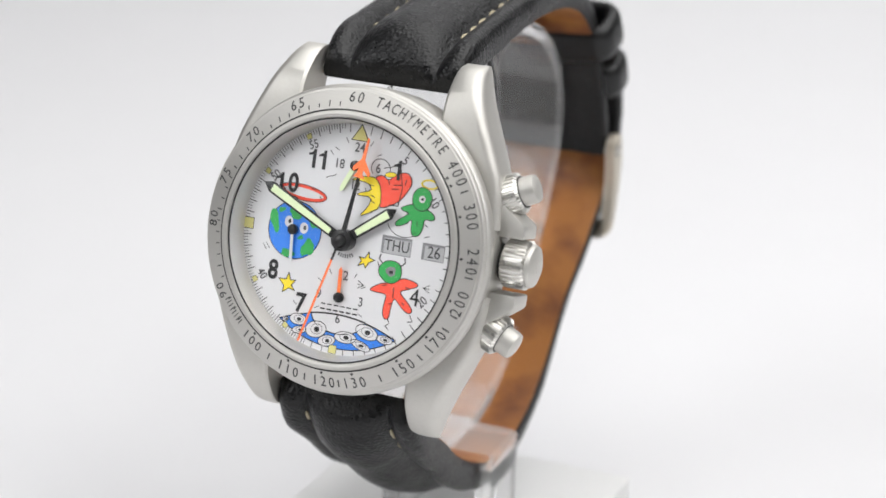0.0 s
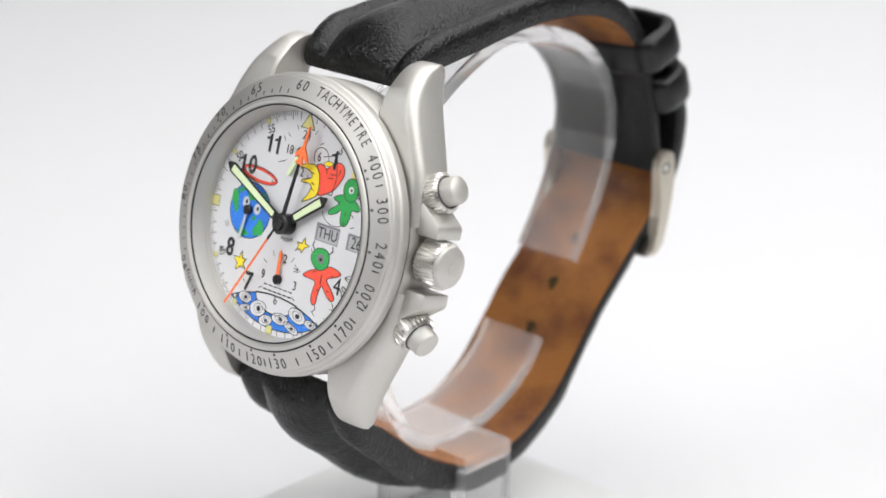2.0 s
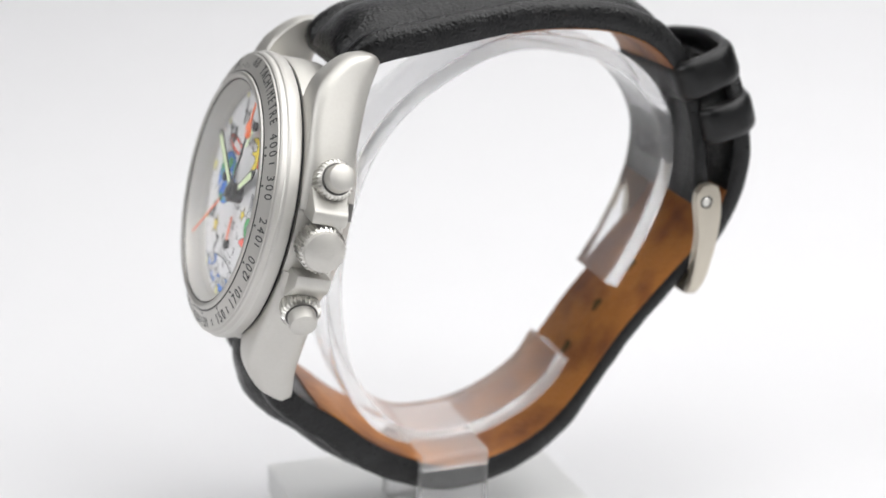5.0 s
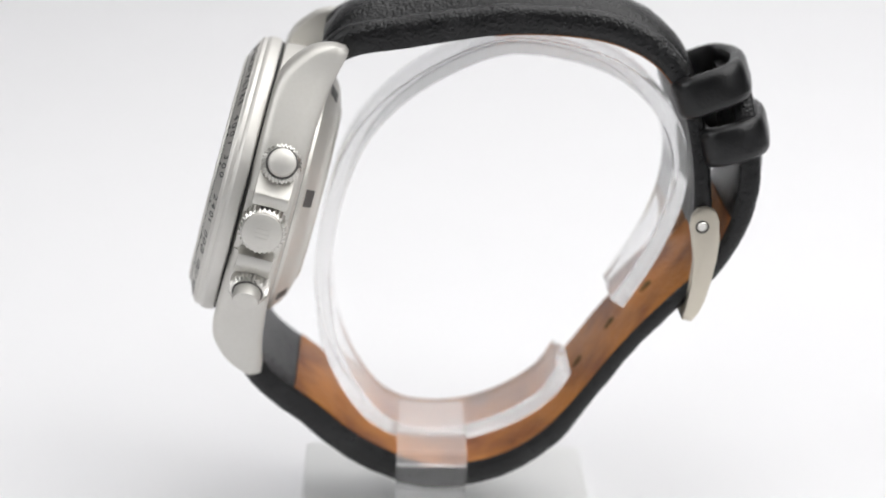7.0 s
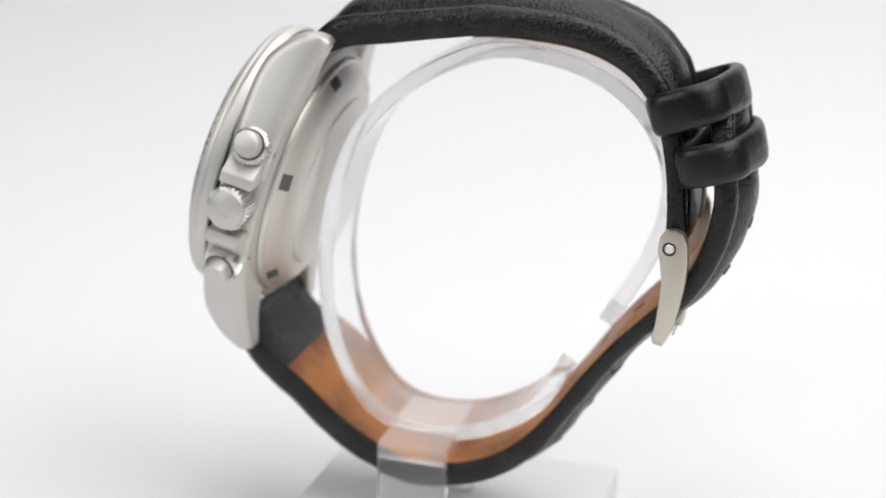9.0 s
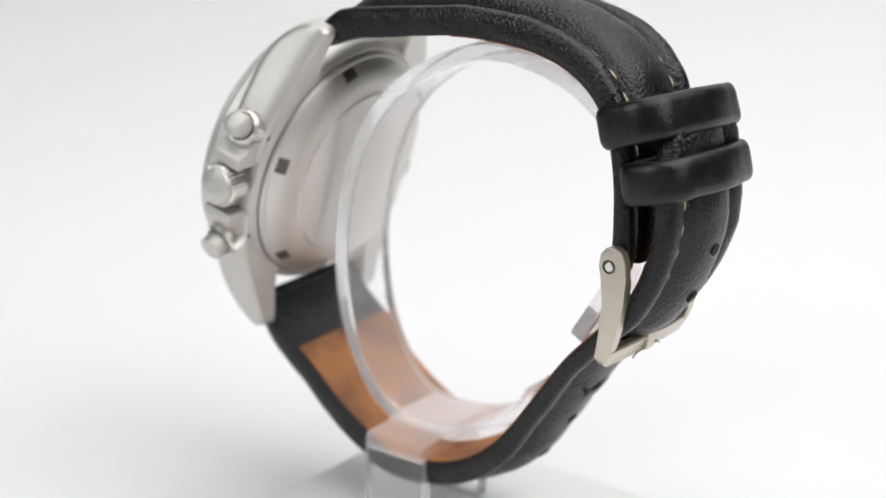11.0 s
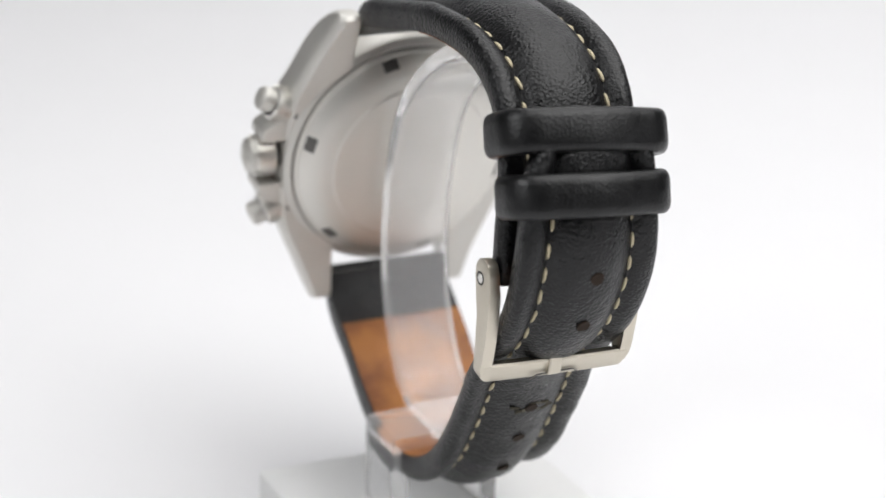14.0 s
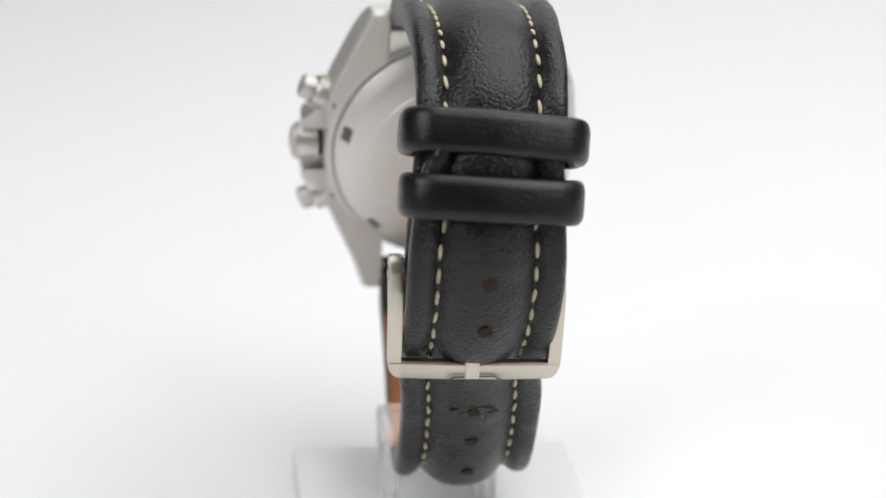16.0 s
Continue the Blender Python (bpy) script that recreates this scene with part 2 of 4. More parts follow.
watch = tagged(new("wristwatch"), "steel chronograph watch with a cartoon dial on a black leather strap", "wristwatch")
watch.empty_display_size = 0.01


def polar(r, deg):
    """A place on the dial, in degrees clockwise from 12."""
    return r * math.sin(radians(deg)), r * math.cos(radians(deg))


def build_case():
    body = part("case_body", lathe([(0, -3.35), (17.7, -3.35), (18.15, -3.6), (18.4, -4.4), (18.5, -6.0), (18.35, -8.4), (18.0, -9.3), (17.2, -9.75), (0, -9.75)], 128), STEEL, watch,
                "matt bead-blasted steel case middle", 0.5)
    part("bezel_gap_shade", lathe([(17.0, -3.36), (18.2, -3.36), (18.2, -3.1), (17.0, -3.1)], 96, True), GAP_SHADE, body)

    def lug(sx, sy):
        rows = [(4, 18.45, 10, -3.45, -9.2), (9.5, 17.7, 9.6, -3.4, -9.4), (13, 16.3, 9.35, -3.35, -9.7), (16, 14.95, 9.3, -3.45, -10.0),
                (18.4, 13.9, 9.3, -4.0, -10.3), (20.4, 13.1, 9.3, -5.3, -10.8), (21.8, 12.6, 9.3, -6.7, -11.15), (22.5, 12.35, 9.35, -8.0, -11.15), (22.75, 12.2, 9.45, -8.9, -10.7)]
        bm = bmesh.new()
        rings = []
        for k in range(33):
            y = 4 + (22.75 - 4) * (k / 32) ** 0.8
            xo, xi, zf, zb = curve_at(rows, y)
            ca, cb = min(1.3, (xo - xi) / 2), min(1.5, (zf - zb) / 2.4)
            sec = [(xi, zb + 0.3), (xi, zf - 0.35), (xi + 0.35, zf)]
            sec += [(xo - ca + ca * math.sin(a), zf - cb + cb * math.cos(a)) for a in [math.pi / 2 * i / 7 for i in range(8)]]
            sec += [(xo - 0.05, zb + (zf - zb) * 0.35), (xo - 0.35, zb + 0.4), (xo - 0.8, zb), (xi + 0.3, zb)]
            rings.append([bm.verts.new((sx * x, sy * y, z)) for x, z in sec])
        for r0, r1 in zip(rings, rings[1:]):
            for i in range(len(r0)):
                j = (i + 1) % len(r0)
                bm.faces.new((r0[i], r0[j], r1[j], r1[i]))
        bm.faces.new(rings[0])
        bm.faces.new(rings[-1][::-1])
        return part("lug", bm, STEEL, watch, sharp=0.7)
    for sx in (1, -1):
        for sy in (1, -1):
            lug(sx, sy)
    for sy in (1, -1):
        bar = lathe([(0, -9.6), (0.55, -9.6), (0.55, 9.6), (0, 9.6)], 16)
        part("spring_bar", moved(bar, pose(0, sy * 19.9, -9.0, 0, 90, 0)), POLISHED, watch)
    for sy in (1, -1):
        pts = [(17.4, 7.4), (18.7, 6.8), (21.0, 5.1), (21.3, 4.7), (21.3, 3.3), (17.4, 3.3)]
        g = prism([(x, sy * y) for x, y in (pts if sy > 0 else pts[::-1])], -8.8, -4.3, bevel=0.35)
        part("crown_guard", g, STEEL, watch, "bead-blasted steel wedge beside the crown", 0.5)


def knurled(r, depth, teeth, z0, z1, bm=None):
    """A toothed ring along z with slightly chamfered ends."""
    bm = bm or bmesh.new()
    n = teeth * 4
    rings = []
    for z, cut in ((z0, 0.25), (z0 + 0.25, 0.0), (z1 - 0.3, 0.0), (z1, 0.35)):
        ring = []
        for k in range(n):
            rr = (r if k % 4 in (0, 1) else r - depth) - cut
            a = 2 * math.pi * (k + (0.15 if k % 2 else -0.15)) / n
            ring.append(bm.verts.new((rr * math.cos(a), rr * math.sin(a), z)))
        rings.append(ring)
    for a, b in zip(rings, rings[1:]):
        for k in range(n):
            j = (k + 1) % n
            bm.faces.new((a[k], a[j], b[j], b[k]))
    bm.faces.new(rings[0][::-1])
    bm.faces.new(rings[-1])
    return bm


def build_crown_and_pushers():
    m = pose(0, 0.3, -6.5, 0, 90, 0)
    crown = part("crown", moved(knurled(2.95, 0.2, 30, 18.9, 21.9), m), POLISHED, watch, "fluted steel winding crown", 0.5)
    part("crown_cap", moved(lathe([(2.55, 21.85), (2.6, 22.1), (2.45, 22.45), (1.6, 22.8), (0.8, 22.93), (0, 22.95)], 40), m), STEEL, crown)
    part("crown_stem", moved(lathe([(2.1, 17.8), (2.1, 19.2)], 32), m), GAP_SHADE, crown)
    emblem = bmesh.new()
    for k, (w, y) in enumerate(((1.5, 0.55), (1.9, 0.0), (1.5, -0.55))):
        prism([(-w / 2, y - 0.12), (w / 2, y - 0.12), (w / 2, y + 0.12), (-w / 2, y + 0.12)], 22.9, 22.99, emblem)
    part("crown_emblem", moved(emblem, m), STEEL, crown, "raised worn bars on the crown end")
    for sy in (1, -1):
        mm = pose(0, 0, -6.7, 0, 0, sy * 24.0) @ pose(0, 0, 0, 0, 90, 0)
        p = part("pusher", moved(knurled(2.5, 0.17, 28, 18.4, 21.5), mm), POLISHED, watch, "round steel chronograph pusher with a knurled collar", 0.5)
        part("pusher_cap", moved(lathe([(1.72, 21.3), (1.72, 22.9), (1.6, 23.25), (1.2, 23.45), (0.6, 23.55), (0, 23.57)], 40), mm), STEEL, p)
        part("pusher_gap_shade", moved(lathe([(1.7, 21.4), (1.98, 21.4), (1.98, 21.54), (1.7, 21.54)], 40, True), mm), SLOT_SHADE, p)
        # Black ring painted for the shade in the recess round the pusher.
        part("pusher_seat_shade", moved(lathe([(2.4, 18.2), (2.64, 18.2), (2.64, 18.56), (2.4, 18.56)], 40, True), mm), GAP_SHADE, p)


def cone_z(r):
    return 0.10 - 0.42 * (r - 17.0)


def build_bezel():
    bezel = part("bezel", lathe([(14.3, -2.0), (14.05, -1.2), (14.35, 0.5), (14.6, 0.98), (14.95, 1.1), (15.3, 1.0), (15.42, 0.74), (15.55, 0.71), (15.68, 0.654), (17.78, -0.228), (17.84, -0.40), (18.1, -0.48),
                                 (18.24, -0.7), (18.3, -1.2), (18.46, -1.36), (18.6, -1.7), (18.6, -2.5), (18.5, -2.95), (18.3, -3.1), (14.3, -3.1)], 160, True), BEZEL_STEEL, watch,
                 "satin steel bezel with an engraved tachymeter scale", 0.35)
    part("bezel_groove_shade", lathe([(14.36, 0.86), (14.5, 0.89), (14.52, 0.8), (14.36, 0.7)], 128, True), GAP_SHADE, bezel)
    part("bezel_groove_shade", lathe([(15.36, 0.79), (15.5, 0.77), (15.58, 0.74), (15.6, 0.6), (15.36, 0.6)], 128, True), GAP_SHADE, bezel)

    def place(r, deg, inward):
        x, y = polar(r, deg)
        tilt = math.degrees(math.atan(0.42)) * (-1 if not inward else 1)
        return pose(x, y, cone_z(r), 0, 0, -deg + (180 if inward else 0)) @ pose(0, 0, 0, tilt, 0, 0)

    def arc_text(text, mid, size, step, inward, r=17.0, squeeze=0.82):
        bm = bmesh.new()
        for k, ch in enumerate(text):
            off = (k - (len(text) - 1) / 2) * step
            g = glyphs(ch, size, 0.08)
            bmesh.ops.scale(g, vec=((0.8 if ch in 'MY' else 1) * squeeze, 1, 1), verts=g.verts)
            join(bm, g, place(r, mid + (-off if inward else off), inward))
        return part("numeral", bm, ENGRAVED, bezel)
    for text, deg in (("60", 359.5), ("65", 333), ("70", 309.5), ("75", 288.3), ("80", 270), ("90", 240), ("400", 53.6), ("300", 71.4), ("240", 88.9)):
        arc_text(text, deg, 1.95, 3.75, False)
    for text, deg in (("100", 215.3), ("110", 195.5), ("120", 178.8), ("130", 165), ("150", 142.5), ("170", 125), ("200", 106.3)):
        arc_text(text, deg, 1.95, 3.75, True)
    arc_text("TACHYMETRE", 26.2, 1.9, 3.68, False, 17.0, 0.72).name = "lettering"

    def tick(deg, r0, r1, w=0.16):
        bm = prism([(-w / 2, r0 - 17), (w / 2, r0 - 17), (w / 2, r1 - 17), (-w / 2, r1 - 17)], -0.04, 0.04)
        return moved(bm, place(17, deg, False))
    scale_bm = bmesh.new()
    for deg in (61.4, 95.5, 112, 118.3, 134, 153.4, 172, 187.4, 205.4):
        join(scale_bm, tick(deg, 16.5, 17.45, 0.17))
    for deg in (59.5 - 2.2, 53.6, 70.8, 88.4, 106.6, 125.6, 142.9, 165, 179.4, 196, 215.8):
        join(scale_bm, moved(lathe([(0.17, -0.04), (0.17, 0.05), (0, 0.05)], 12), place(15.85, deg, False)))
    for k in range(27):
        deg = 225.5 + k * 4.9
        if deg < 236 or 244 < deg:
            join(scale_bm, tick(deg % 360, 15.8, 16.35 if k % 5 else 16.6, 0.13))
    for k in range(8):
        join(scale_bm, tick(224.5 + k * 1.6, 16.0, 17.0, 0.12))
    tagged(part("scale_marks", scale_bm, ENGRAVED, bezel), kind="stuff")
    crystal = part("crystal", lathe([(0, 0.66), (14.4, 0.66), (14.4, 0.84), (0, 0.84)], 96), CRYSTAL, watch, "flat clear watch glass")
    crystal.visible_shadow = False
    rehaut = part("inner_ring", lathe([(13.85, -2.15), (14.1, -1.3), (14.34, 0.1), (14.5, 0.1), (14.5, -2.15)], 128, True), BEZEL_STEEL, watch, "satin steel ring sloping down to the dial")
    return bezel


DZ = -2.0          # the dial's face


def build_dial():
    dial = part("dial", lathe([(0, DZ), (14.2, DZ), (14.2, DZ - 0.4), (0, DZ - 0.4)], 96), DIAL, watch, "white dial printed with bright cartoon shapes")
    z0, z1, z2, z3, z4 = DZ - 0.02, DZ + 0.015, DZ + 0.03, DZ + 0.045, DZ + 0.06

    # minute track
    track = bmesh.new()
    for k in range(240):
        deg = k * 1.5
        minute = k % 4 == 0
        if not minute and not 195 < deg < 352:
            continue
        r0 = 12.85 if minute else 13.3
        x0, y0 = polar(r0, deg)
        x1, y1 = polar(13.85, deg)
        stroke([(x0, y0), (x1, y1)], 0.12 if minute else 0.08, z0, z1, track)
    tagged(part("minute_track", track, GREY_INK, dial), kind="stuff")

    def block(deg, r, w, h):
        pts = [(-w / 2, -h / 2), (w / 2, -h / 2), (w / 2, h / 2), (-w / 2, h / 2)]
        x, y = polar(r, deg)
        m = pose(x, y, 0, 0, 0, -deg)
        edge = moved(prism([(px * 1.13, py * 1.13) for px, py in pts], z0, z1), m)
        face = moved(prism(pts, z0, z3), m)
        mark = part("hour_marker", face, KHAKI, dial, "aged yellow luminous block")
        part("marker_outline", edge, INK, mark)
    for deg, w in ((180, 0.95), (270, 1.25), (210, 0.6), (240, 0.6), (300, 0.6), (330, 0.6)):
        block(deg, 13.3, w, w)
    tri = part("hour_marker", prism([(-0.95, 12.0), (1.15, 12.0), (0.1, 13.75)], z0, z3), KHAKI, dial, "aged yellow luminous triangle at twelve")
    part("marker_outline", prism([(-1.15, 11.9), (1.35, 11.9), (0.1, 14.0)], z0, z1), INK, tri)

    def one(x, y, _other=None):
        bm = prism([(x - 0.21, y - 1.15), (x + 0.21, y - 1.15), (x + 0.21, y + 1.15), (x - 0.12, y + 1.15), (x - 0.21, y + 0.8), (x - 0.75, y + 0.6), (x - 0.75, y + 0.33), (x - 0.21, y + 0.42)], z0, z4)
        return part("numeral", bm, INK, dial)

    def number(text, x, y, size, mat=INK, turn=0.0, squeeze=0.85):
        if text == "11":
            return one(x - 0.62, y, one(x + 0.75, y))
        if text == "1":
            return one(x, y)
        if text == "10" and size > 3:
            one(x - 0.95, y)
            text, x = "0", x + 0.65
        g = glyphs(text, size, 0.03, bold=0.0 if text == "4" else 0.085 if size > 3.2 else 0.015)
        bmesh.ops.scale(g, vec=(squeeze, 1, 1), verts=g.verts)
        return part("numeral", moved(g, pose(x, y, z4, 0, 0, turn)), mat, dial)
    for text, x, y in (("11", -5.0, 9.0), ("10", -8.6, 5.6), ("8", -9.2, -5.2), ("7", -5.0, -8.6), ("1", 5.6, 9.2)):
        number(text, x, y, 3.25)
    number("4", 9.7, -5.4, 3.0)
    for text, deg, inward in (("5", 31, 0), ("10", 60, 0), ("20", 118, 1), ("40", 241, 1), ("50", 301, 0), ("55", 331, 0)):
        x, y = polar(12.15, deg)
        number(text, x, y, 1.5, GREY_INK, (-deg + (180 if inward else 0) + 180) % 360 * 0.8 + 36 - 180)
    for text, x, y in (("24", 0.2, 11.1), ("18", -2.2, 8.85), ("6", 2.9, 9.0), ("12", 0.2, 6.6), ("12", 0.2, -4.3), ("9", -2.7, -7.0), ("6", 0.2, -9.6), ("3", 2.9, -7.1)):
        number(text, x, y, 1.6, GREY_INK)
    small = bmesh.new()
    for cx, cy, r in ((0.05, 9.0, 2.9), (0.1, -6.95, 3.0)):
        for k in range(12):
            if k % 3:
                a = math.pi / 6 * k
                stroke([(cx + r * math.sin(a), cy + r * math.cos(a)), (cx + (r + 0.65) * math.sin(a), cy + (r + 0.65) * math.cos(a))], 0.1, z0, z1, small)
    for k in range(7):
        a = radians(150 + k * 9)
        stroke([polar(1.75, math.degrees(a)), polar(2.15, math.degrees(a))], 0.16, z0, z1, small)
    for x, y, dx, dy in ((-11, -2.2, .5, -.6), (-10.6, -2.0, .5, -.6), (-3.6, 10.3, .4, -.5), (-3.7, 7.0, .6, .3), (-6.0, -8.4, .5, -.4), (4.4, -1.9, .3, -.6), (9.9, 1.9, .6, .2), (2.0, 4.0, .9, .3), (2.0, 3.6, .8, .2)):
        stroke([(x, y), (x + dx, y + dy)], 0.1, z0, z1, small)
    tagged(part("printed_marks", small, GREY_INK, dial), kind="stuff")
    logo = bmesh.new()
    for k in range(6):
        x = -2.3 + k * 0.86
        prism([(x, -8.75), (x + 0.62, -8.75), (x + 0.62, -8.55), (x, -8.55)], z0, z1, logo)
        prism([(x, -8.1), (x + 0.62, -8.1), (x + 0.62, -7.95), (x, -7.95)], z0, z1, logo)
    part("name_bars", logo, INK, dial, "small dark bars of printed lettering")

    # calendar windows
    for x0, x1, y0, y1, text, size in ((4.7, 8.35, -0.65, 1.3, "THU", 1.9), (9.95, 12.6, -0.6, 1.2, "26", 2.0)):
        frame_ob = part("calendar_window", prism([(x0 - 0.12, y0 - 0.1), (x1 + 0.1, y0 - 0.1), (x1 + 0.1, y1 + 0.12), (x0 - 0.12, y1 + 0.12)], z0, z1), WINDOW_GREY, dial, "grey bevelled calendar window")
        part("calendar_disc", prism([(x0 + 0.22, y0), (x1, y0), (x1, y1 - 0.18), (x0 + 0.22, y1 - 0.18)], z0, z2), CALENDAR, frame_ob)
        g = glyphs(text, size, 0.03)
        bmesh.ops.scale(g, vec=(0.85, 1, 1), verts=g.verts)
        part("numeral", moved(g, pose((x0 + x1) / 2 + 0.1, (y0 + y1) / 2 - 0.05, z3)), INK, frame_ob)

    def soft_outline(pts, passes=2):
        """Cuts the corners of an outline until it runs smoothly."""
        for _ in range(passes):
            pts = [(p[0] * (1 - u) + q[0] * u, p[1] * (1 - u) + q[1] * u) for p, q in zip(pts, pts[1:] + pts[:1]) for u in (0.25, 0.75)]
        return pts

    def shape(name, pts, mat, label="", level=1, outline=0.1):
        zt = (z1, z2, z3, z4)[level]
        cx, cy = sum(p[0] for p in pts) / len(pts), sum(p[1] for p in pts) / len(pts)
        ob = part(name, prism(pts, z0, zt), mat, dial, label)
        if outline:
            part("outline", stroke(pts + pts[:1], outline, z0, zt + 0.008), INK, ob)
        return ob
    # globe
    globe = shape("globe", oval(-7.0, 0.1, 3.55, 3.5, 40), BLUE, "round blue and green globe motif")
    for pts in (oval(-6.9, 2.2, 1.0, 0.75, 16, 0.3, 0.16, 1), oval(-9.8, 0.9, 0.55, 1.5, 16, 0.3, 0.12, 2), oval(-5.0, -1.8, 0.8, 1.1, 16, -0.5, 0.16, 3), oval(-7.6, -2.8, 0.9, 0.5, 14, 0, 0.16, 4),
                oval(-4.6, 1.6, 0.6, 1.1, 14, 0.5, 0.16, 5), oval(-6.1, -0.7, 0.4, 0.25, 10, 0.4, 0.2, 6), oval(-9.0, 2.3, 0.5, 0.3, 10, 0.4, 0.2, 7)):
        part("land", prism(pts, z0, z3), GREEN, globe)
    for x, y in ((-7.9, 1.0), (-5.8, 0.5)):
        part("white_dot", prism(oval(x, y, 0.55, 0.68, 18), z0, z4), DIAL, globe)
        part("black_dot", prism(oval(x + 0.12, y + 0.05, 0.2, 0.28, 12), z0, z4 + 0.015), INK, globe)
    ring = oval(-6.5, 4.75, 3.0, 0.75, 32, -0.08)
    part("red_hoop", stroke(ring + ring[:1], 0.42, z0, z2), RED, dial, "flat red hoop above the globe")
    part("outline", stroke(oval(-6.5, 4.75, 3.22, 0.95, 32, -0.08) + oval(-6.5, 4.75, 3.22, 0.95, 32, -0.08)[:1], 0.09, z0, z3), INK, dial)

    shape("star", [(-7.0, -5.1), (-6.7, -6.0), (-6.0, -5.9), (-6.5, -6.6), (-6.0, -7.2), (-6.8, -7.0), (-7.6, -7.6), (-7.5, -6.8), (-8.3, -6.0), (-7.3, -6.0)], YELLOW, "yellow star motif")
    shape("star", [(3.15, -0.9), (3.25, -1.6), (4.0, -1.8), (3.25, -2.2), (2.9, -2.9), (2.6, -2.4), (1.9, -2.8), (2.3, -2.1), (1.9, -1.7), (2.7, -1.75)], YELLOW, "yellow star motif")
    # green star-bodied figure
    green = shape("green_motif", soft_outline([(6.4, 5.0), (8.2, 5.7), (9.0, 5.3), (10.2, 5.1), (11.0, 4.4), (10.6, 3.9), (9.6, 4.1), (9.6, 3.1), (9.2, 1.9), (8.3, 1.8), (8.0, 2.6), (8.1, 3.9), (7.2, 3.0), (6.0, 2.6), (6.0, 3.3), (7.8, 4.5), (6.6, 4.6)]), GREEN,
                  "flat green star-bodied motif", 1)
    shape("green_disc", oval(9.0, 6.3, 1.25, 1.4, 26), GREEN, "flat green disc motif", 2)
    part("white_dot", prism(oval(9.0, 6.3, 0.42, 0.42, 16), z0, z4), DIAL, green)
    part("black_dot", prism(oval(9.05, 6.3, 0.17, 0.17, 10), z0, z4 + 0.015), INK, green)
    halo = oval(9.7, 8.15, 1.0, 0.5, 24)
    part("yellow_hoop", stroke(halo + halo[:1], 0.22, z0, z2), YELLOW, dial)
    # red sail and yellow crescent
    shape("red_motif", soft_outline([(2.6, 8.0), (3.6, 8.4), (4.4, 7.8), (5.2, 8.6), (6.2, 9.1), (7.1, 8.9), (7.5, 7.9), (7.0, 6.8), (6.1, 5.5), (3.8, 4.3), (3.6, 5.2), (3.6, 6.4), (3.1, 7.4)], 1), RED, "flat coral red motif", 1)
    shape("yellow_crescent", soft_outline([(-0.7, 7.2), (1.6, 8.0), (2.8, 7.9), (3.6, 6.8), (3.8, 4.5), (2.5, 3.7), (1.1, 3.0), (2.2, 4.3), (2.6, 5.6), (0.6, 5.5), (0.7, 5.8), (2.4, 6.3), (2.1, 7.0), (1.0, 7.3)], 1), YELLOW, "flat yellow crescent motif", 2)
    shape("yellow_patch", oval(4.6, 8.55, 0.75, 0.3, 14, 0.15), YELLOW, "", 3, 0.06)
    line = [(7.2 - 2.3 * math.cos(a), 3.4 - 1.9 * math.sin(a)) for a in [0.3 + 2.3 * k / 12 for k in range(13)]]
    part("drawn_line", stroke(line, 0.09, z0, z1), INK, dial)
    part("drawn_line", stroke(oval(3.2, 9.05, 1.25, 1.15, 24, -0.4)[0:17], 0.1, z0, z1), INK, dial)
    part("drawn_line", stroke([(3.6, 9.2), (5.7, 9.8), (6.3, 7.2), (6.0, 5.0), (4.9, 5.0)], 0.1, z0, z3), INK, dial)
    # red star-bodied figure
    shape("red_star_motif", soft_outline([(3.7, -5.3), (5.0, -4.4), (6.2, -4.1), (7.0, -3.9), (7.8, -3.3), (8.6, -3.3), (9.9, -3.6), (9.9, -4.0), (8.8, -4.5), (7.9, -4.8), (7.8, -5.1), (8.9, -6.0), (9.7, -6.9), (9.3, -7.4), (8.4, -7.0), (7.3, -5.9), (7.1, -5.9), (6.8, -7.1), (6.8, -8.4), (6.1, -8.5), (5.8, -7.5), (6.0, -6.1), (6.1, -5.5), (4.3, -5.5)]), RED,
          "flat coral red star-bodied motif", 1)
    head = shape("green_disc", oval(6.2, -2.8, 1.5, 1.35, 26, 0, 0.03), GREEN, "flat green disc motif", 2)
    part("grey_dot", prism(oval(6.25, -2.75, 0.65, 0.6, 16, 0, 0.08), z0, z4), WINDOW_GREY, head)
    part("black_dot", prism(oval(6.3, -2.85, 0.28, 0.22, 12), z0, z4 + 0.015), INK, head)
    for x0, s in ((5.0, -1), (7.5, 1)):
        part("drawn_line", stroke([(x0, -1.9), (x0 + 0.45 * s, -1.5), (x0 + 0.3 * s, -0.9)], 0.16, z0, z3), GREY_INK, head)
    for x, y, s in ((3.0, -5.0, -1), (10.6, -4.0, 1)):
        for k in (-1, 0, 1):
            part("drawn_line", stroke([(x, y), (x + 0.8 * s, y + 0.45 * k)], 0.09, z0, z1), INK, dial)
    part("drawn_line", stroke([(6.6, -8.4), (6.9, -8.9), (6.4, -9.3), (6.9, -9.7)], 0.1, z0, z1), INK, dial)
    part("drawn_line", stroke([(9.4, -7.5), (9.8, -8.2), (9.2, -8.3)], 0.1, z0, z1), INK, dial)
    dashes = bmesh.new()
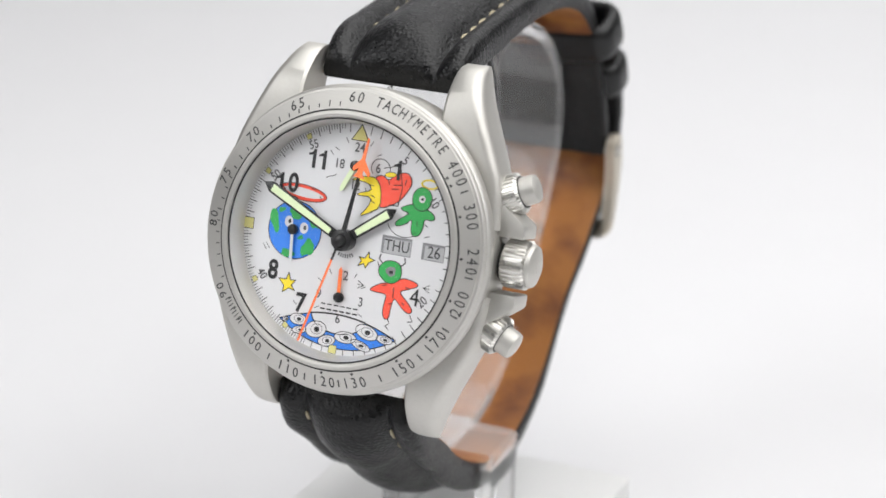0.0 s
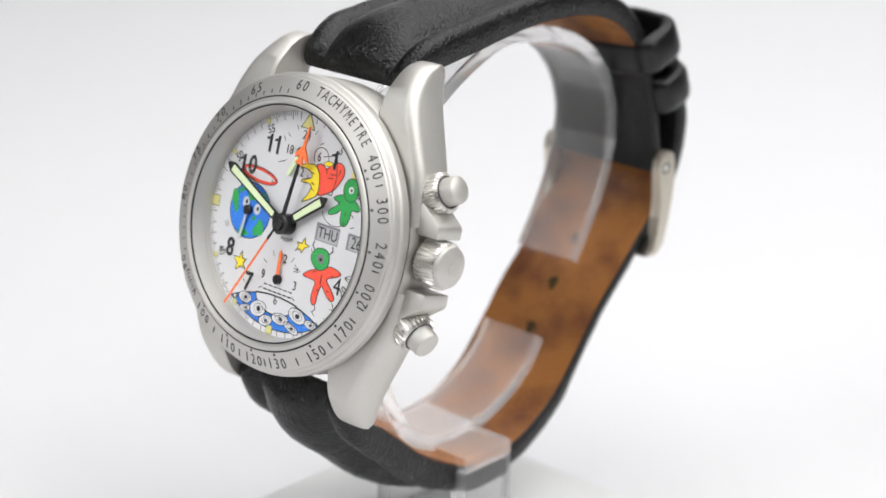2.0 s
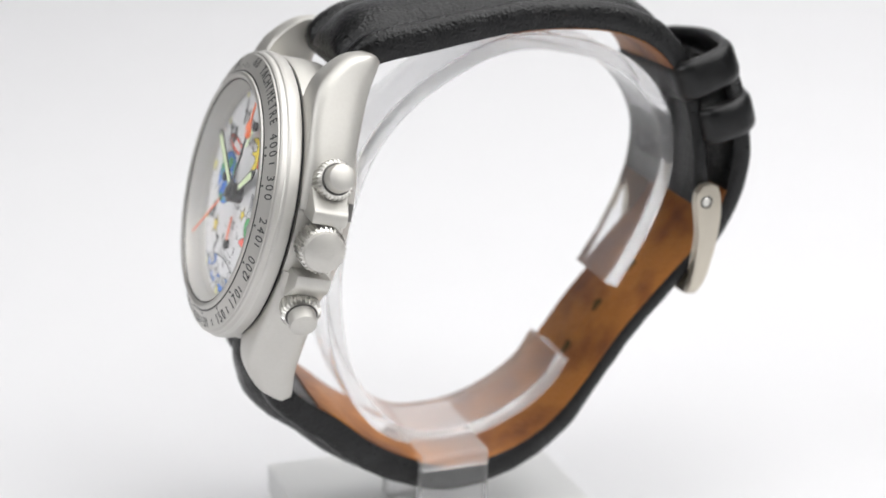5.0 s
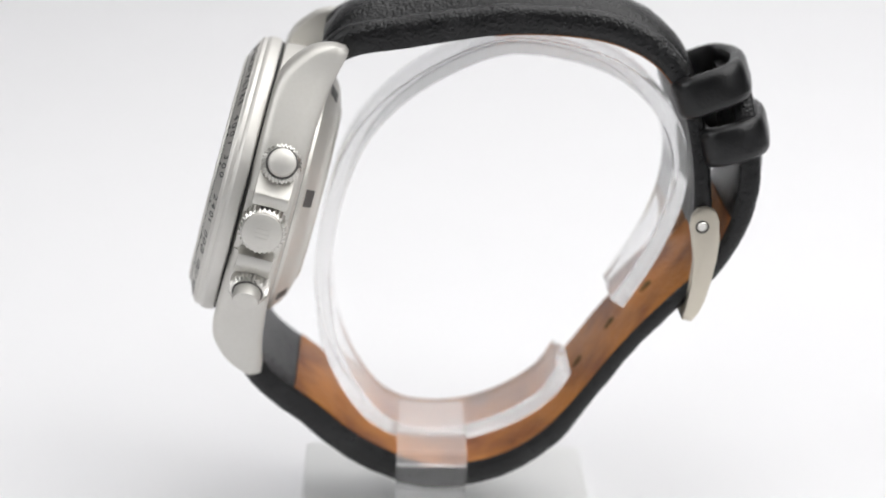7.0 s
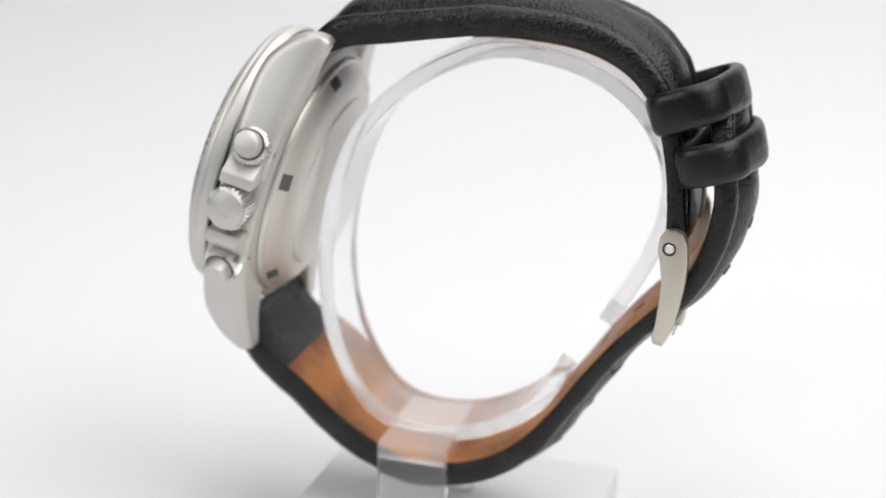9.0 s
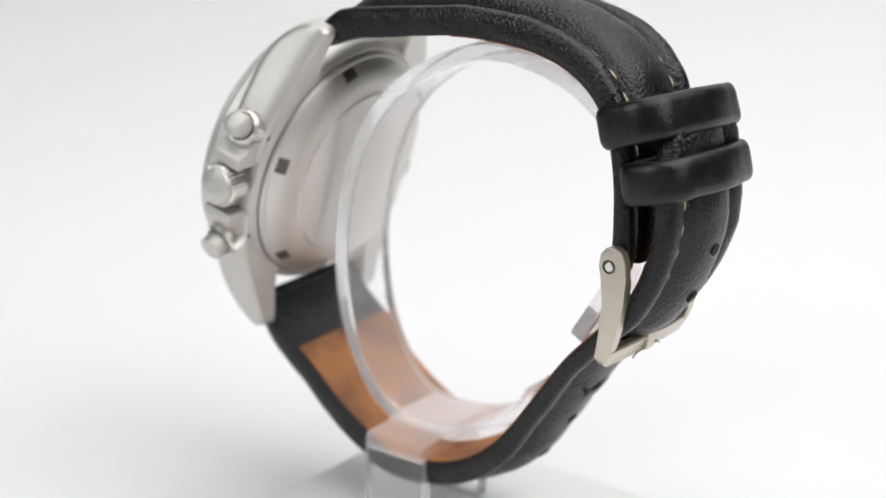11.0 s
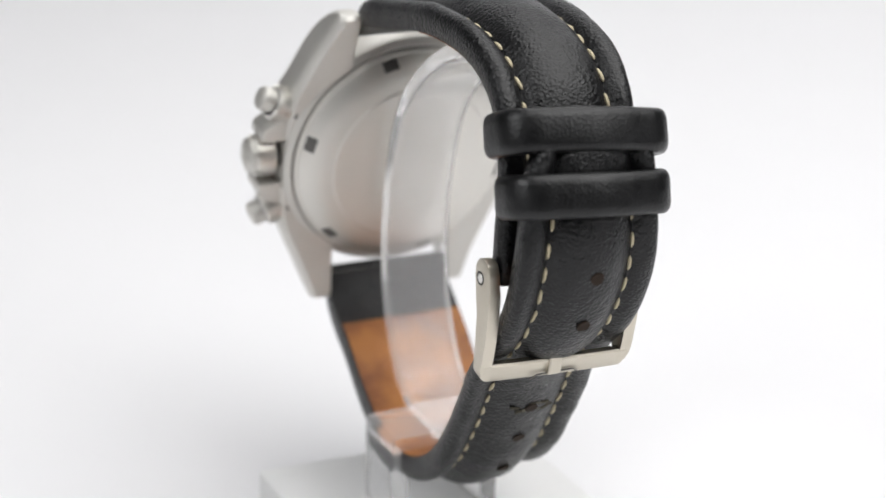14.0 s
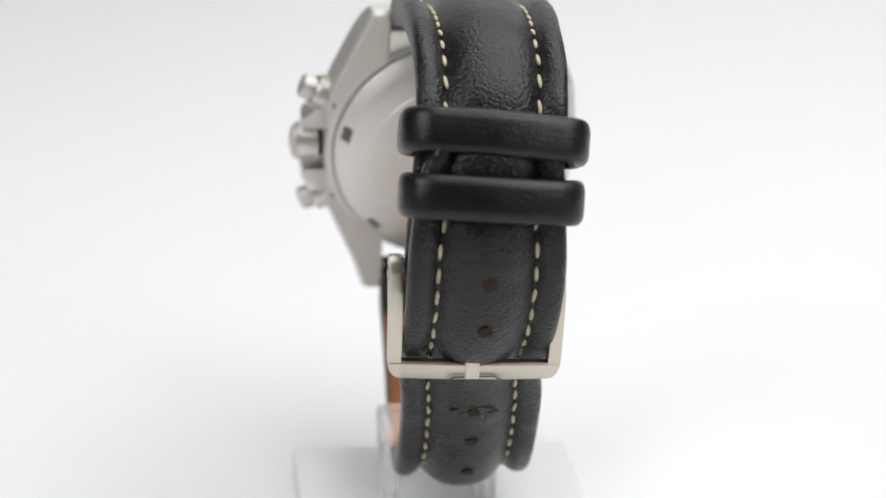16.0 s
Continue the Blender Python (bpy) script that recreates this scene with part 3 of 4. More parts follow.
    for x, y, dx, dy in ((7.2, 4.5, .4, -.2), (7.6, 3.3, -.3, -.2), (8.7, 3.6, .1, -.5), (9.8, 3.4, .3, -.2), (8.5, 2.2, .3, .1), (5.2, 7.4, .9, .1), (5.0, 6.9, .8, .1), (4.4, 7.9, .2, -.5), (6.6, 7.6, .1, .6),
                         (6.9, -4.6, .05, -1.2), (5.4, -4.6, .5, .2), (8.4, -4.3, .5, -.1), (6.5, -6.6, .4, .1), (8.2, -6.2, .3, -.2), (2.6, 6.9, -.6, .1), (2.9, 5.6, -.5, .2), (3.0, 4.9, -.5, .2),
                         (-9.3, 5.1, .4, -.3), (-7.6, 5.55, .6, .0), (-5.4, 5.4, .5, -.1), (-4.2, 4.6, .2, -.3), (-7.2, 4.0, -.6, .1)):
        stroke([(x, y), (x + dx, y + dy)], 0.1, z0, z4 + 0.01, dashes)
    part("drawn_line", dashes, INK, dial, "short black pen strokes on the motifs")
    # blue band of ovals along the foot of the dial
    top = [(-7.5 + 15.5 * k / 20, -9.05 - 1.75 * abs(k / 10 - 1) ** 1.9) for k in range(21)]
    low = [(8.0 - 15.5 * k / 20, -10.8 - 2.35 * (1 - abs(k / 10 - 1) ** 2.2)) for k in range(1, 20)]
    band = shape("blue_band", top + low, BLUE, "blue band filled with white ovals", 0, 0.14)
    inner = [(0.2 + 3.55 * math.cos(a), -9.3 - 2.1 * math.sin(a)) for a in [math.pi * k / 16 for k in range(17)]]
    part("white_panel", prism([(3.4, -9.2), (0.2, -9.05), (-3.0, -9.2)] + inner[::-1], z0, z2), DIAL, band)
    part("outline", stroke(inner, 0.14, z0, z3), INK, band)
    part("outline", stroke([(-3.4 + 7.2 * k / 8, -9.05 - 0.35 * abs(k / 4 - 1) ** 2) for k in range(9)], 0.2, z0, z3), INK, band)
    for k, (x, y, rx, ry) in enumerate(((-5.0, -10.5, 1.15, .68), (-2.5, -11.3, 1.4, 1.0), (-0.9, -12.4, 1.15, .66), (1.5, -11.6, 1.45, .7), (4.2, -10.5, 1.5, .85), (3.6, -12.2, 1.35, .5), (6.6, -10.95, 1.05, .5), (-4.7, -11.75, .95, .45), (-6.7, -10.75, .4, .3))):
        turn = 0.3 * math.sin(k)
        o = part("white_oval", prism(oval(x, y, rx, ry, 20, turn), z0, z3), DIAL, band)
        ring = oval(x, y, rx, ry, 20, turn)
        part("outline", stroke(ring + ring[:1], 0.09, z0, z3 + 0.006), INK, o)
        iris = oval(x + 0.08, y + 0.04, rx * 0.55, ry * 0.62, 16, turn)
        part("outline", stroke(iris + iris[:1], 0.06, z0, z3 + 0.008), INK, o)
        part("black_dot", prism(oval(x + 0.12, y, rx * 0.26, ry * 0.36, 12), z0, z4), INK, o)
    return dial


def build_hands():
    def hand(deg, length, w, z, name, label):
        m = pose(0, 0, 0, 0, 0, -deg)
        blade = part(name, moved(prism([(-w * 0.5, 0), (w * 0.5, 0), (w * 0.62, length - 1.0), (0.08, length), (-0.08, length), (-w * 0.62, length - 1.0)], z, z + 0.16, bevel=0.03), m), BLACK_HAND, watch, label)
        part("lume_strip", moved(prism([(-w * 0.3, 1.9), (w * 0.3, 1.9), (w * 0.4, length - 1.15), (-w * 0.4, length - 1.15)], z + 0.1, z + 0.2), m), LUME, blade)
        return blade
    hand(53.5, 7.8, 1.15, -1.15, "hour_hand", "black hour hand with a pale green luminous strip")
    hand(295.8, 12.3, 1.15, -0.85, "minute_hand", "black minute hand with a pale green luminous strip")
    hub = part("hand_hub", lathe([(1.3, -1.95), (1.3, -0.35), (1.15, -0.25), (0.75, -0.25), (0.7, 0.0), (0.55, 0.08), (0, 0.08)], 40), BLACK_HAND, watch, "black stacked hub of the hands")
    # stopped chronograph hand with an aircraft-shaped counter
    m = pose(0, 0, 0, 0, 0, -8.6)
    c = part("chronograph_hand", moved(prism([(-0.32, 0), (0.32, 0), (0.17, 8.2), (-0.17, 8.2)], -0.55, -0.42), m), BLACK_HAND, watch, "black and orange chronograph hand")
    part("orange_tip", moved(prism([(0.1, 12.6), (-0.1, 12.6), (-0.22, 10.0), (-1.05, 8.9), (-0.9, 8.4), (-0.3, 8.9), (-0.35, 8.3), (-0.7, 7.8), (0.7, 7.8), (0.35, 8.3), (0.3, 8.9), (1.2, 8.2), (1.3, 8.6), (0.22, 10.0)], -0.58, -0.38), m), ORANGE, c)
    needle = part("seconds_hand", prism([(-0.13, 1.2), (0.13, 1.2), (0.13, 13.3), (-0.13, 13.3)], -0.06, 0.03), ORANGE, watch, "thin orange needle hand sweeping round")
    part("needle_root", prism([(-0.14, 0), (0.14, 0), (0.14, 2.5), (-0.14, 2.5)], -0.07, 0.035), BLACK_HAND, needle)

    def little(x, y, deg, length, mat, name, label, w=0.36, hub_r=0.62):
        ob = part(name, lathe([(hub_r, -1.9), (hub_r, -1.5), (hub_r * 0.8, -1.42), (0, -1.42)], 24), BLACK_HAND, watch, label)
        part("pointer", prism([(-w / 2, 0), (w / 2, 0), (w / 2, length - 0.4), (0, length), (-w / 2, length - 0.4)], -1.66, -1.55), mat, ob)
        ob.matrix_basis = pose(x * MM, y * MM, 0, 0, 0, -deg)
        return ob
    sub = little(-7.15, 0.15, 176, 3.9, PALE_HAND, "running_hand", "small pale hand turning over the globe")
    little(0.05, -6.95, 358, 3.7, ORANGE, "hour_counter_hand", "small orange counter hand", 0.42)
    little(0.0, 8.95, 205, 3.6, LUME, "day_hand", "small pale green counter hand", 0.6)
    return needle, sub


def build_caseback():
    back = part("caseback", lathe([(16.85, -9.7), (16.75, -10.2), (16.55, -10.42), (16.3, -10.5), (15.2, -11.45), (14.2, -12.0), (12.9, -12.4), (12.1, -12.55), (11.95, -12.6), (11.8, -12.78), (11.55, -12.86), (0, -12.92)], 128), BACK_STEEL, watch,
                "satin steel screw-down case back", 0.4)
    # Dark ring painted for the shade in the seam round the back.
    part("caseback_gap_shade", lathe([(16.7, -9.7), (17.0, -9.7), (17.0, -9.8), (16.7, -9.8)], 128, True), SLOT_SHADE, back)
    slope = math.atan2(0.95, 1.1)
    for k in range(6):
        a = radians(14 + 60 * k)
        out, tan = Vector((math.cos(a), math.sin(a), 0)), Vector((-math.sin(a), math.cos(a), 0))
        down = (out * math.cos(slope) + Vector((0, 0, math.sin(slope)))).normalized()
        face = tan.cross(down)
        face = face if face.z < 0 else -face
        m = Matrix((tan, down, face)).transposed().to_4x4()
        m.translation = out * 15.55 + Vector((0, 0, -11.15))
        # Thin dark plate, slightly proud, stands in for a shaded recess.
        bm = prism([(-1.1, -0.8), (1.1, -0.8), (1.1, 0.8), (-1.1, 0.8)], -0.4, 0.05, bevel=0.04)
        part("notch_shade", moved(bm, m), SLOT_SHADE, back, "flat dark square for the shade in a key slot")
    return back


# ---- strap ----
LONG_PATH = lengthwise([(-18.7, -8.5, 0, 9.2, 1.6, 1.05), (-19.3, -9.2, 0, 9.25, 2.6, 1.15), (-20.7, -10.4, 0, 9.4, 3.3, 1.35), (-22.7, -13.0, 0, 9.7, 3.6, 1.6), (-25.4, -19.3, 0.1, 9.6, 3.8, 1.6), (-28.2, -25.2, 0.3, 9.5, 3.9, 1.55), (-29.8, -31.9, 0.7, 9.4, 3.9, 1.5),
                        (-29.7, -36.5, 0.9, 9.3, 3.8, 1.5), (-28.1, -41.6, 1.3, 9.2, 3.6, 1.5), (-25.0, -46.2, 1.6, 9.1, 3.3, 1.5), (-20.6, -49.8, 1.9, 9.0, 2.95, 1.55), (-14.6, -52.6, 2.1, 8.95, 2.4, 1.6), (-7.9, -55.0, 2.5, 8.9, 2.3, 1.6), (-2.5, -57.2, 3.2, 8.85, 2.2, 1.6), (3.0, -60.0, 3.4, 8.95, 2.3, 1.6), (7.0, -62.2, 3.4, 9.1, 2.5, 1.6),
                        (11.8, -63.6, 3.4, 9.15, 2.6, 1.6), (16.5, -63.8, 3.4, 9.15, 2.8, 1.53), (20.6, -63.2, 3.4, 8.9, 2.8, 1.5), (24.5, -61.6, 3.1, 8.5, 2.6, 1.35), (28.0, -60.1, 2.9, 7.8, 2.7, 1.25), (30.9, -58.7, 2.7, 5.8, 2.4, 1.1)])
SHORT_PATH = lengthwise([(18.8, -9.0, 0, 9.2, 2.0, 1.05), (19.2, -9.6, 0, 9.25, 2.7, 1.1), (20.5, -11.0, 0, 9.4, 3.4, 1.2), (22.0, -13.0, 0, 9.7, 3.8, 1.35), (24.2, -18.0, 0.05, 9.7, 3.8, 1.4), (26.9, -23.8, 0.25, 9.6, 3.7, 1.4), (29.5, -29.9, 0.55, 9.5, 3.6, 1.4), (31.3, -36.7, 0.9, 9.3, 3.5, 1.4), (32.0, -42.3, 1.25, 9.1, 3.4, 1.4),
                         (31.4, -47.3, 1.5, 9.0, 3.2, 1.35), (29.4, -51.2, 1.85, 8.9, 2.9, 1.3), (25.8, -54.2, 2.2, 8.9, 2.4, 1.2), (21.8, -56.4, 2.8, 8.8, 2.2, 1.1), (17.8, -58.0, 3.3, 8.8, 2.3, 1.0), (14.4, -59.0, 3.6, 8.7, 2.4, 1.0), (12.2, -59.3, 3.7, 8.6, 2.3, 1.0)])
HALF = [(1.0, 0.35), (0.997, 0.62), (0.975, 0.86), (0.93, 0.98), (0.86, 1.03), (0.78, 1.0), (0.70, 0.88), (0.645, 0.70), (0.615, 0.64), (0.585, 0.70), (0.53, 0.9)]


def strap_frame(path, s, outward):
    y, z, xc, hw, te, pad = curve_at(path, s)
    y0, z0 = curve_at(path, max(0, s - 0.4))[:2]
    y1, z1 = curve_at(path, min(path[-1][0], s + 0.4))[:2]
    d = math.hypot(y1 - y0, z1 - z0)
    t = Vector((0, (y1 - y0) / d, (z1 - z0) / d))
    nrm = Vector((0, -t.z, t.y)) * outward
    return Vector((xc, y, z)), t, nrm, hw, te, pad


def strap_outline(te, pad):
    """Outer face across the strap: rolled edges, stitched channels, raised middle."""
    right = [(u, h * te) for u, h in HALF]
    mid = [(u, te * (0.93 + (pad - 0.93) * (1 - (abs(u) / 0.53) ** 2.4))) for u in (0.42, 0.28, 0.14, 0, -0.14, -0.28, -0.42)]
    left = [(-u, h) for u, h in right[::-1]]
    return right + mid + left


def strap_mesh(path, outward, stations, seed):
    bm = bmesh.new()
    rings = []
    total = path[-1][0]
    for k in range(stations):
        s = total * k / (stations - 1)
        c, t, nrm, hw, te, pad = strap_frame(path, s, outward)
        sec = strap_outline(te, pad) + [(-0.985, 0.12), (-0.95, 0.0), (-0.5, 0.0), (0, 0.0), (0.5, 0.0), (0.95, 0.0), (0.985, 0.12)]
        ring = []
        for u, h in sec:
            p = c + Vector((hw * u, 0, 0)) + nrm * h
            if h > 0.3 and not 0.5 < abs(u) < 0.72:
                wob = noise.noise(Vector((p.x * 0.35 + seed, p.y * 0.3, p.z * 0.3))) * 0.16 + noise.noise(Vector((p.x * 0.9, p.y * 0.9, p.z * 0.9 + seed))) * 0.06
                p += nrm * wob
            ring.append(bm.verts.new(p))
        rings.append(ring)
    for a, b in zip(rings, rings[1:]):
        for i in range(len(a)):
            j = (i + 1) % len(a)
            bm.faces.new((a[i], a[j], b[j], b[i]))
    bm.faces.new(rings[0])
    bm.faces.new(rings[-1][::-1])
    return bm


def lining_mesh(path, outward, s0, s1, stations=60, wide=0.965):
    bm = bmesh.new()
    rings = []
    for k in range(stations):
        s = s0 + (s1 - s0) * k / (stations - 1)
        c, t, nrm, hw, te, pad = strap_frame(path, s, outward)
        rings.append([bm.verts.new(c + Vector((hw * u, 0, 0)) + nrm * h) for u, h in ((-wide, 0.35), (-wide, -0.08), (-wide + 0.02, -0.14), (0, -0.16), (wide - 0.02, -0.14), (wide, -0.08), (wide, 0.35))])
    for a, b in zip(rings, rings[1:]):
        for i in range(len(a) - 1):
            bm.faces.new((a[i], a[i + 1], b[i + 1], b[i]))
    bm.faces.new(rings[0])
    bm.faces.new(rings[-1][::-1])
    return bm


def stitch_mesh():
    bm = bmesh.new()
    rings = []
    for k in range(7):
        y = -1.0 + 2.0 * k / 6
        r = 0.26 * math.sqrt(max(0.02, 1 - (abs(y) / 1.02) ** 3))
        rings.append([bm.verts.new((r * math.cos(a), y, 0.85 * r * math.sin(a) - 0.1 * abs(y) ** 2)) for a in [2 * math.pi * i / 8 for i in range(8)]])
    for a, b in zip(rings, rings[1:]):
        for i in range(8):
            j = (i + 1) % 8
            bm.faces.new((a[i], a[j], b[j], b[i]))
    bm.faces.new(rings[0])
    bm.faces.new(rings[-1][::-1])
    return mesh_of("stitch", bm, THREAD, 1.5)


def build_strap():
    stitch = stitch_mesh()
    long_strap = part("strap_long", strap_mesh(LONG_PATH, -1, 170, 3.0), LEATHER, watch, "black padded leather strap half with punched holes", 1.1)
    short_strap = part("strap_short", strap_mesh(SHORT_PATH, 1, 110, 8.0), LEATHER, watch, "black padded leather strap half ending at the buckle", 1.1)
    lt, st = LONG_PATH[-1][0], SHORT_PATH[-1][0]
    part("lining", lining_mesh(LONG_PATH, -1, 9.5, lt - 17), BROWN, long_strap, "tan brown leather lining")
    part("lining", lining_mesh(SHORT_PATH, 1, 22, 49), BROWN, short_strap, "tan brown leather lining")
    rnd = random.Random(5)

    def rows(strap, path, outward, s0, s1, taper=0.0):
        for side in (1, -1):
            s = s0
            while s < s1:
                c, t, nrm, hw, te, pad = strap_frame(path, s, outward)
                u = (0.615 - 0.2 * max(0.0, min(1.0, (s - path[-1][0] + taper) / 8))) * side
                p = c + Vector((hw * u, 0, 0)) + nrm * (te * 0.64 + 0.2)
                x = nrm.cross(t) * -1
                m = Matrix((x, t, nrm)).transposed().to_4x4()
                m.translation = p * MM
                ob = new("stitch", stitch)
                ob.parent = strap
                ob.matrix_basis = m @ pose(0, 0, 0, rnd.uniform(-3, 3), 0, rnd.uniform(-7, 7)) @ Matrix.Diagonal((1, rnd.uniform(0.92, 1.08) * 0.98, 1, 1))
                s += 2.85
    rows(long_strap, LONG_PATH, -1, 4.5, lt - 4, 11)
    rows(short_strap, SHORT_PATH, 1, 9.0, st - 12)

    def hole(s, r):
        c, t, nrm, hw, te, pad = strap_frame(LONG_PATH, s, -1)
        m = Matrix((Vector((1, 0, 0)), t, nrm)).transposed().to_4x4()
        top = te * pad + 0.1
        m.translation = c
        # No hole is cut; a flush dark disc paints its shaded inside.
        hole_disc = prism(oval(0, 0, r, r * 0.92, 22, 0, 0.05, int(s)), top - 0.4, top + 0.03)
        part("hole_shade_disc", moved(hole_disc, m), HOLE_SHADE, long_strap, "flat dark disc for the shade in a punched buckle hole")
    for target in ((16.3,), (10.2,), (-8.2,), (-14.5,), (-20.5,)):
        s = min((abs(curve_at(LONG_PATH, k * 0.25)[0] - target[0]), k * 0.25) for k in range(160, int(lt * 4)))[1]
        hole(s, 0.85)
    for y_at in (-13.2, -6.4, 0.2):
        s = min((abs(curve_at(LONG_PATH, k * 0.25)[0] - y_at), k * 0.25) for k in range(160, int(lt * 4)))[1]
        c, t, nrm, hw, te, pad = strap_frame(LONG_PATH, s, -1)
        m = Matrix((Vector((1, 0, 0)), t, nrm)).transposed().to_4x4()
        m.translation = c
        part("hole_shade_disc", moved(prism(oval(0, 0, 0.75, 1.05, 20, 0, 0.12, int(s)), -0.2, 0.2), m), LINING_HOLE_SHADE, long_strap, "flat dark brown disc for the shade in a punched hole, lining side")
    rnd2 = random.Random(11)
    s_hole = min((abs(curve_at(LONG_PATH, k * 0.25)[0] + 8.2), k * 0.25) for k in range(160, int(lt * 4)))[1]
    for k in range(13):
        x_at = rnd2.uniform(0.7, 3.5) * (-1) ** k
        c, t, nrm, hw, te, pad = strap_frame(LONG_PATH, s_hole + rnd2.uniform(-1.1, 1.1) * (1 - abs(x_at) / 5), -1)
        m = Matrix((Vector((1, 0, 0)), t, nrm)).transposed().to_4x4()
        m.translation = c
        top = te * (0.93 + (pad - 0.93) * (1 - (abs(x_at / hw) / 0.53) ** 2.4))
        part("scuff", moved(prism(oval(x_at, 0, rnd2.uniform(0.35, 1.0), rnd2.uniform(0.07, 0.15), 18, rnd2.uniform(-0.25, 0.25), 0.3, k), top - 0.3, top + 0.07), m), SCUFF, long_strap, "scuffed bare patch of leather")
    return long_strap, short_strap


def rounded_loop(hw, hd, r, bulge, n=9):
    """A soft rectangle; the side with negative y is the outside, rounder and bowed."""
    pts = []
    for cx, cy, a0, q in ((hw - r * 0.6, hd - r * 0.6, 0, r * 0.6), (-hw + r * 0.6, hd - r * 0.6, 90, r * 0.6), (-hw + r, -hd + r, 180, r), (hw - r, -hd + r, 270, r)):
        for k in range(n + 1):
            a = radians(a0 + 90 * k / n)
            pts.append((cx + q * math.cos(a), cy + q * math.sin(a)))
        if a0 in (0, 180):
            x0, x1, y = pts[-1][0], (-hw + r * 0.6 if a0 == 0 else hw - r), pts[-1][1]
            for k in range(1, 10):
                u = k / 10
                pts.append((x0 + (x1 - x0) * u, y - (bulge * math.sin(math.pi * u) if a0 == 180 else 0)))
    return pts


def build_keeper(centre, along, hw, hd, length, thick, roll):
    """A leather loop round both strap ends; along: its direction in the side view, in degrees."""
    bm = bmesh.new()
    half = length / 2
    secs = [(0.85, -half + 0.03), (0.45, -half + 0.2), (0.15, -half + 0.6), (0, -half + 1.3), (0, half - 1.3), (0.15, half - 0.6), (0.45, half - 0.2), (0.85, half - 0.03), (thick - 0.3, half - 0.05), (thick, half - 0.35), (thick, -half + 0.35), (thick - 0.3, -half + 0.05)]
    rings = [[bm.verts.new((x, y, z)) for x, y in rounded_loop(hw - d, hd - d, max(1.5, 4.6 - d), 0.9)] for d, z in secs]
    n = len(rings[0])
    for a, b in zip(rings, rings[1:] + rings[:1]):
        for k in range(n):
            j = (k + 1) % n
            bm.faces.new((a[k], a[j], b[j], b[k]))
    for v in bm.verts:
        v.co += Vector((0, 0.12 * noise.noise(v.co * 0.4), 0.1 * noise.noise(Vector((v.co.x * 0.25, v.co.y * 0.2, centre[1])))))
    m = pose(*centre, along, 0, 0) @ pose(0, 0, 0, 0, roll, 0)
    part("keeper", moved(bm, m), KEEPER_LEATHER, watch, "black leather keeper loop round the strap", 1.2)


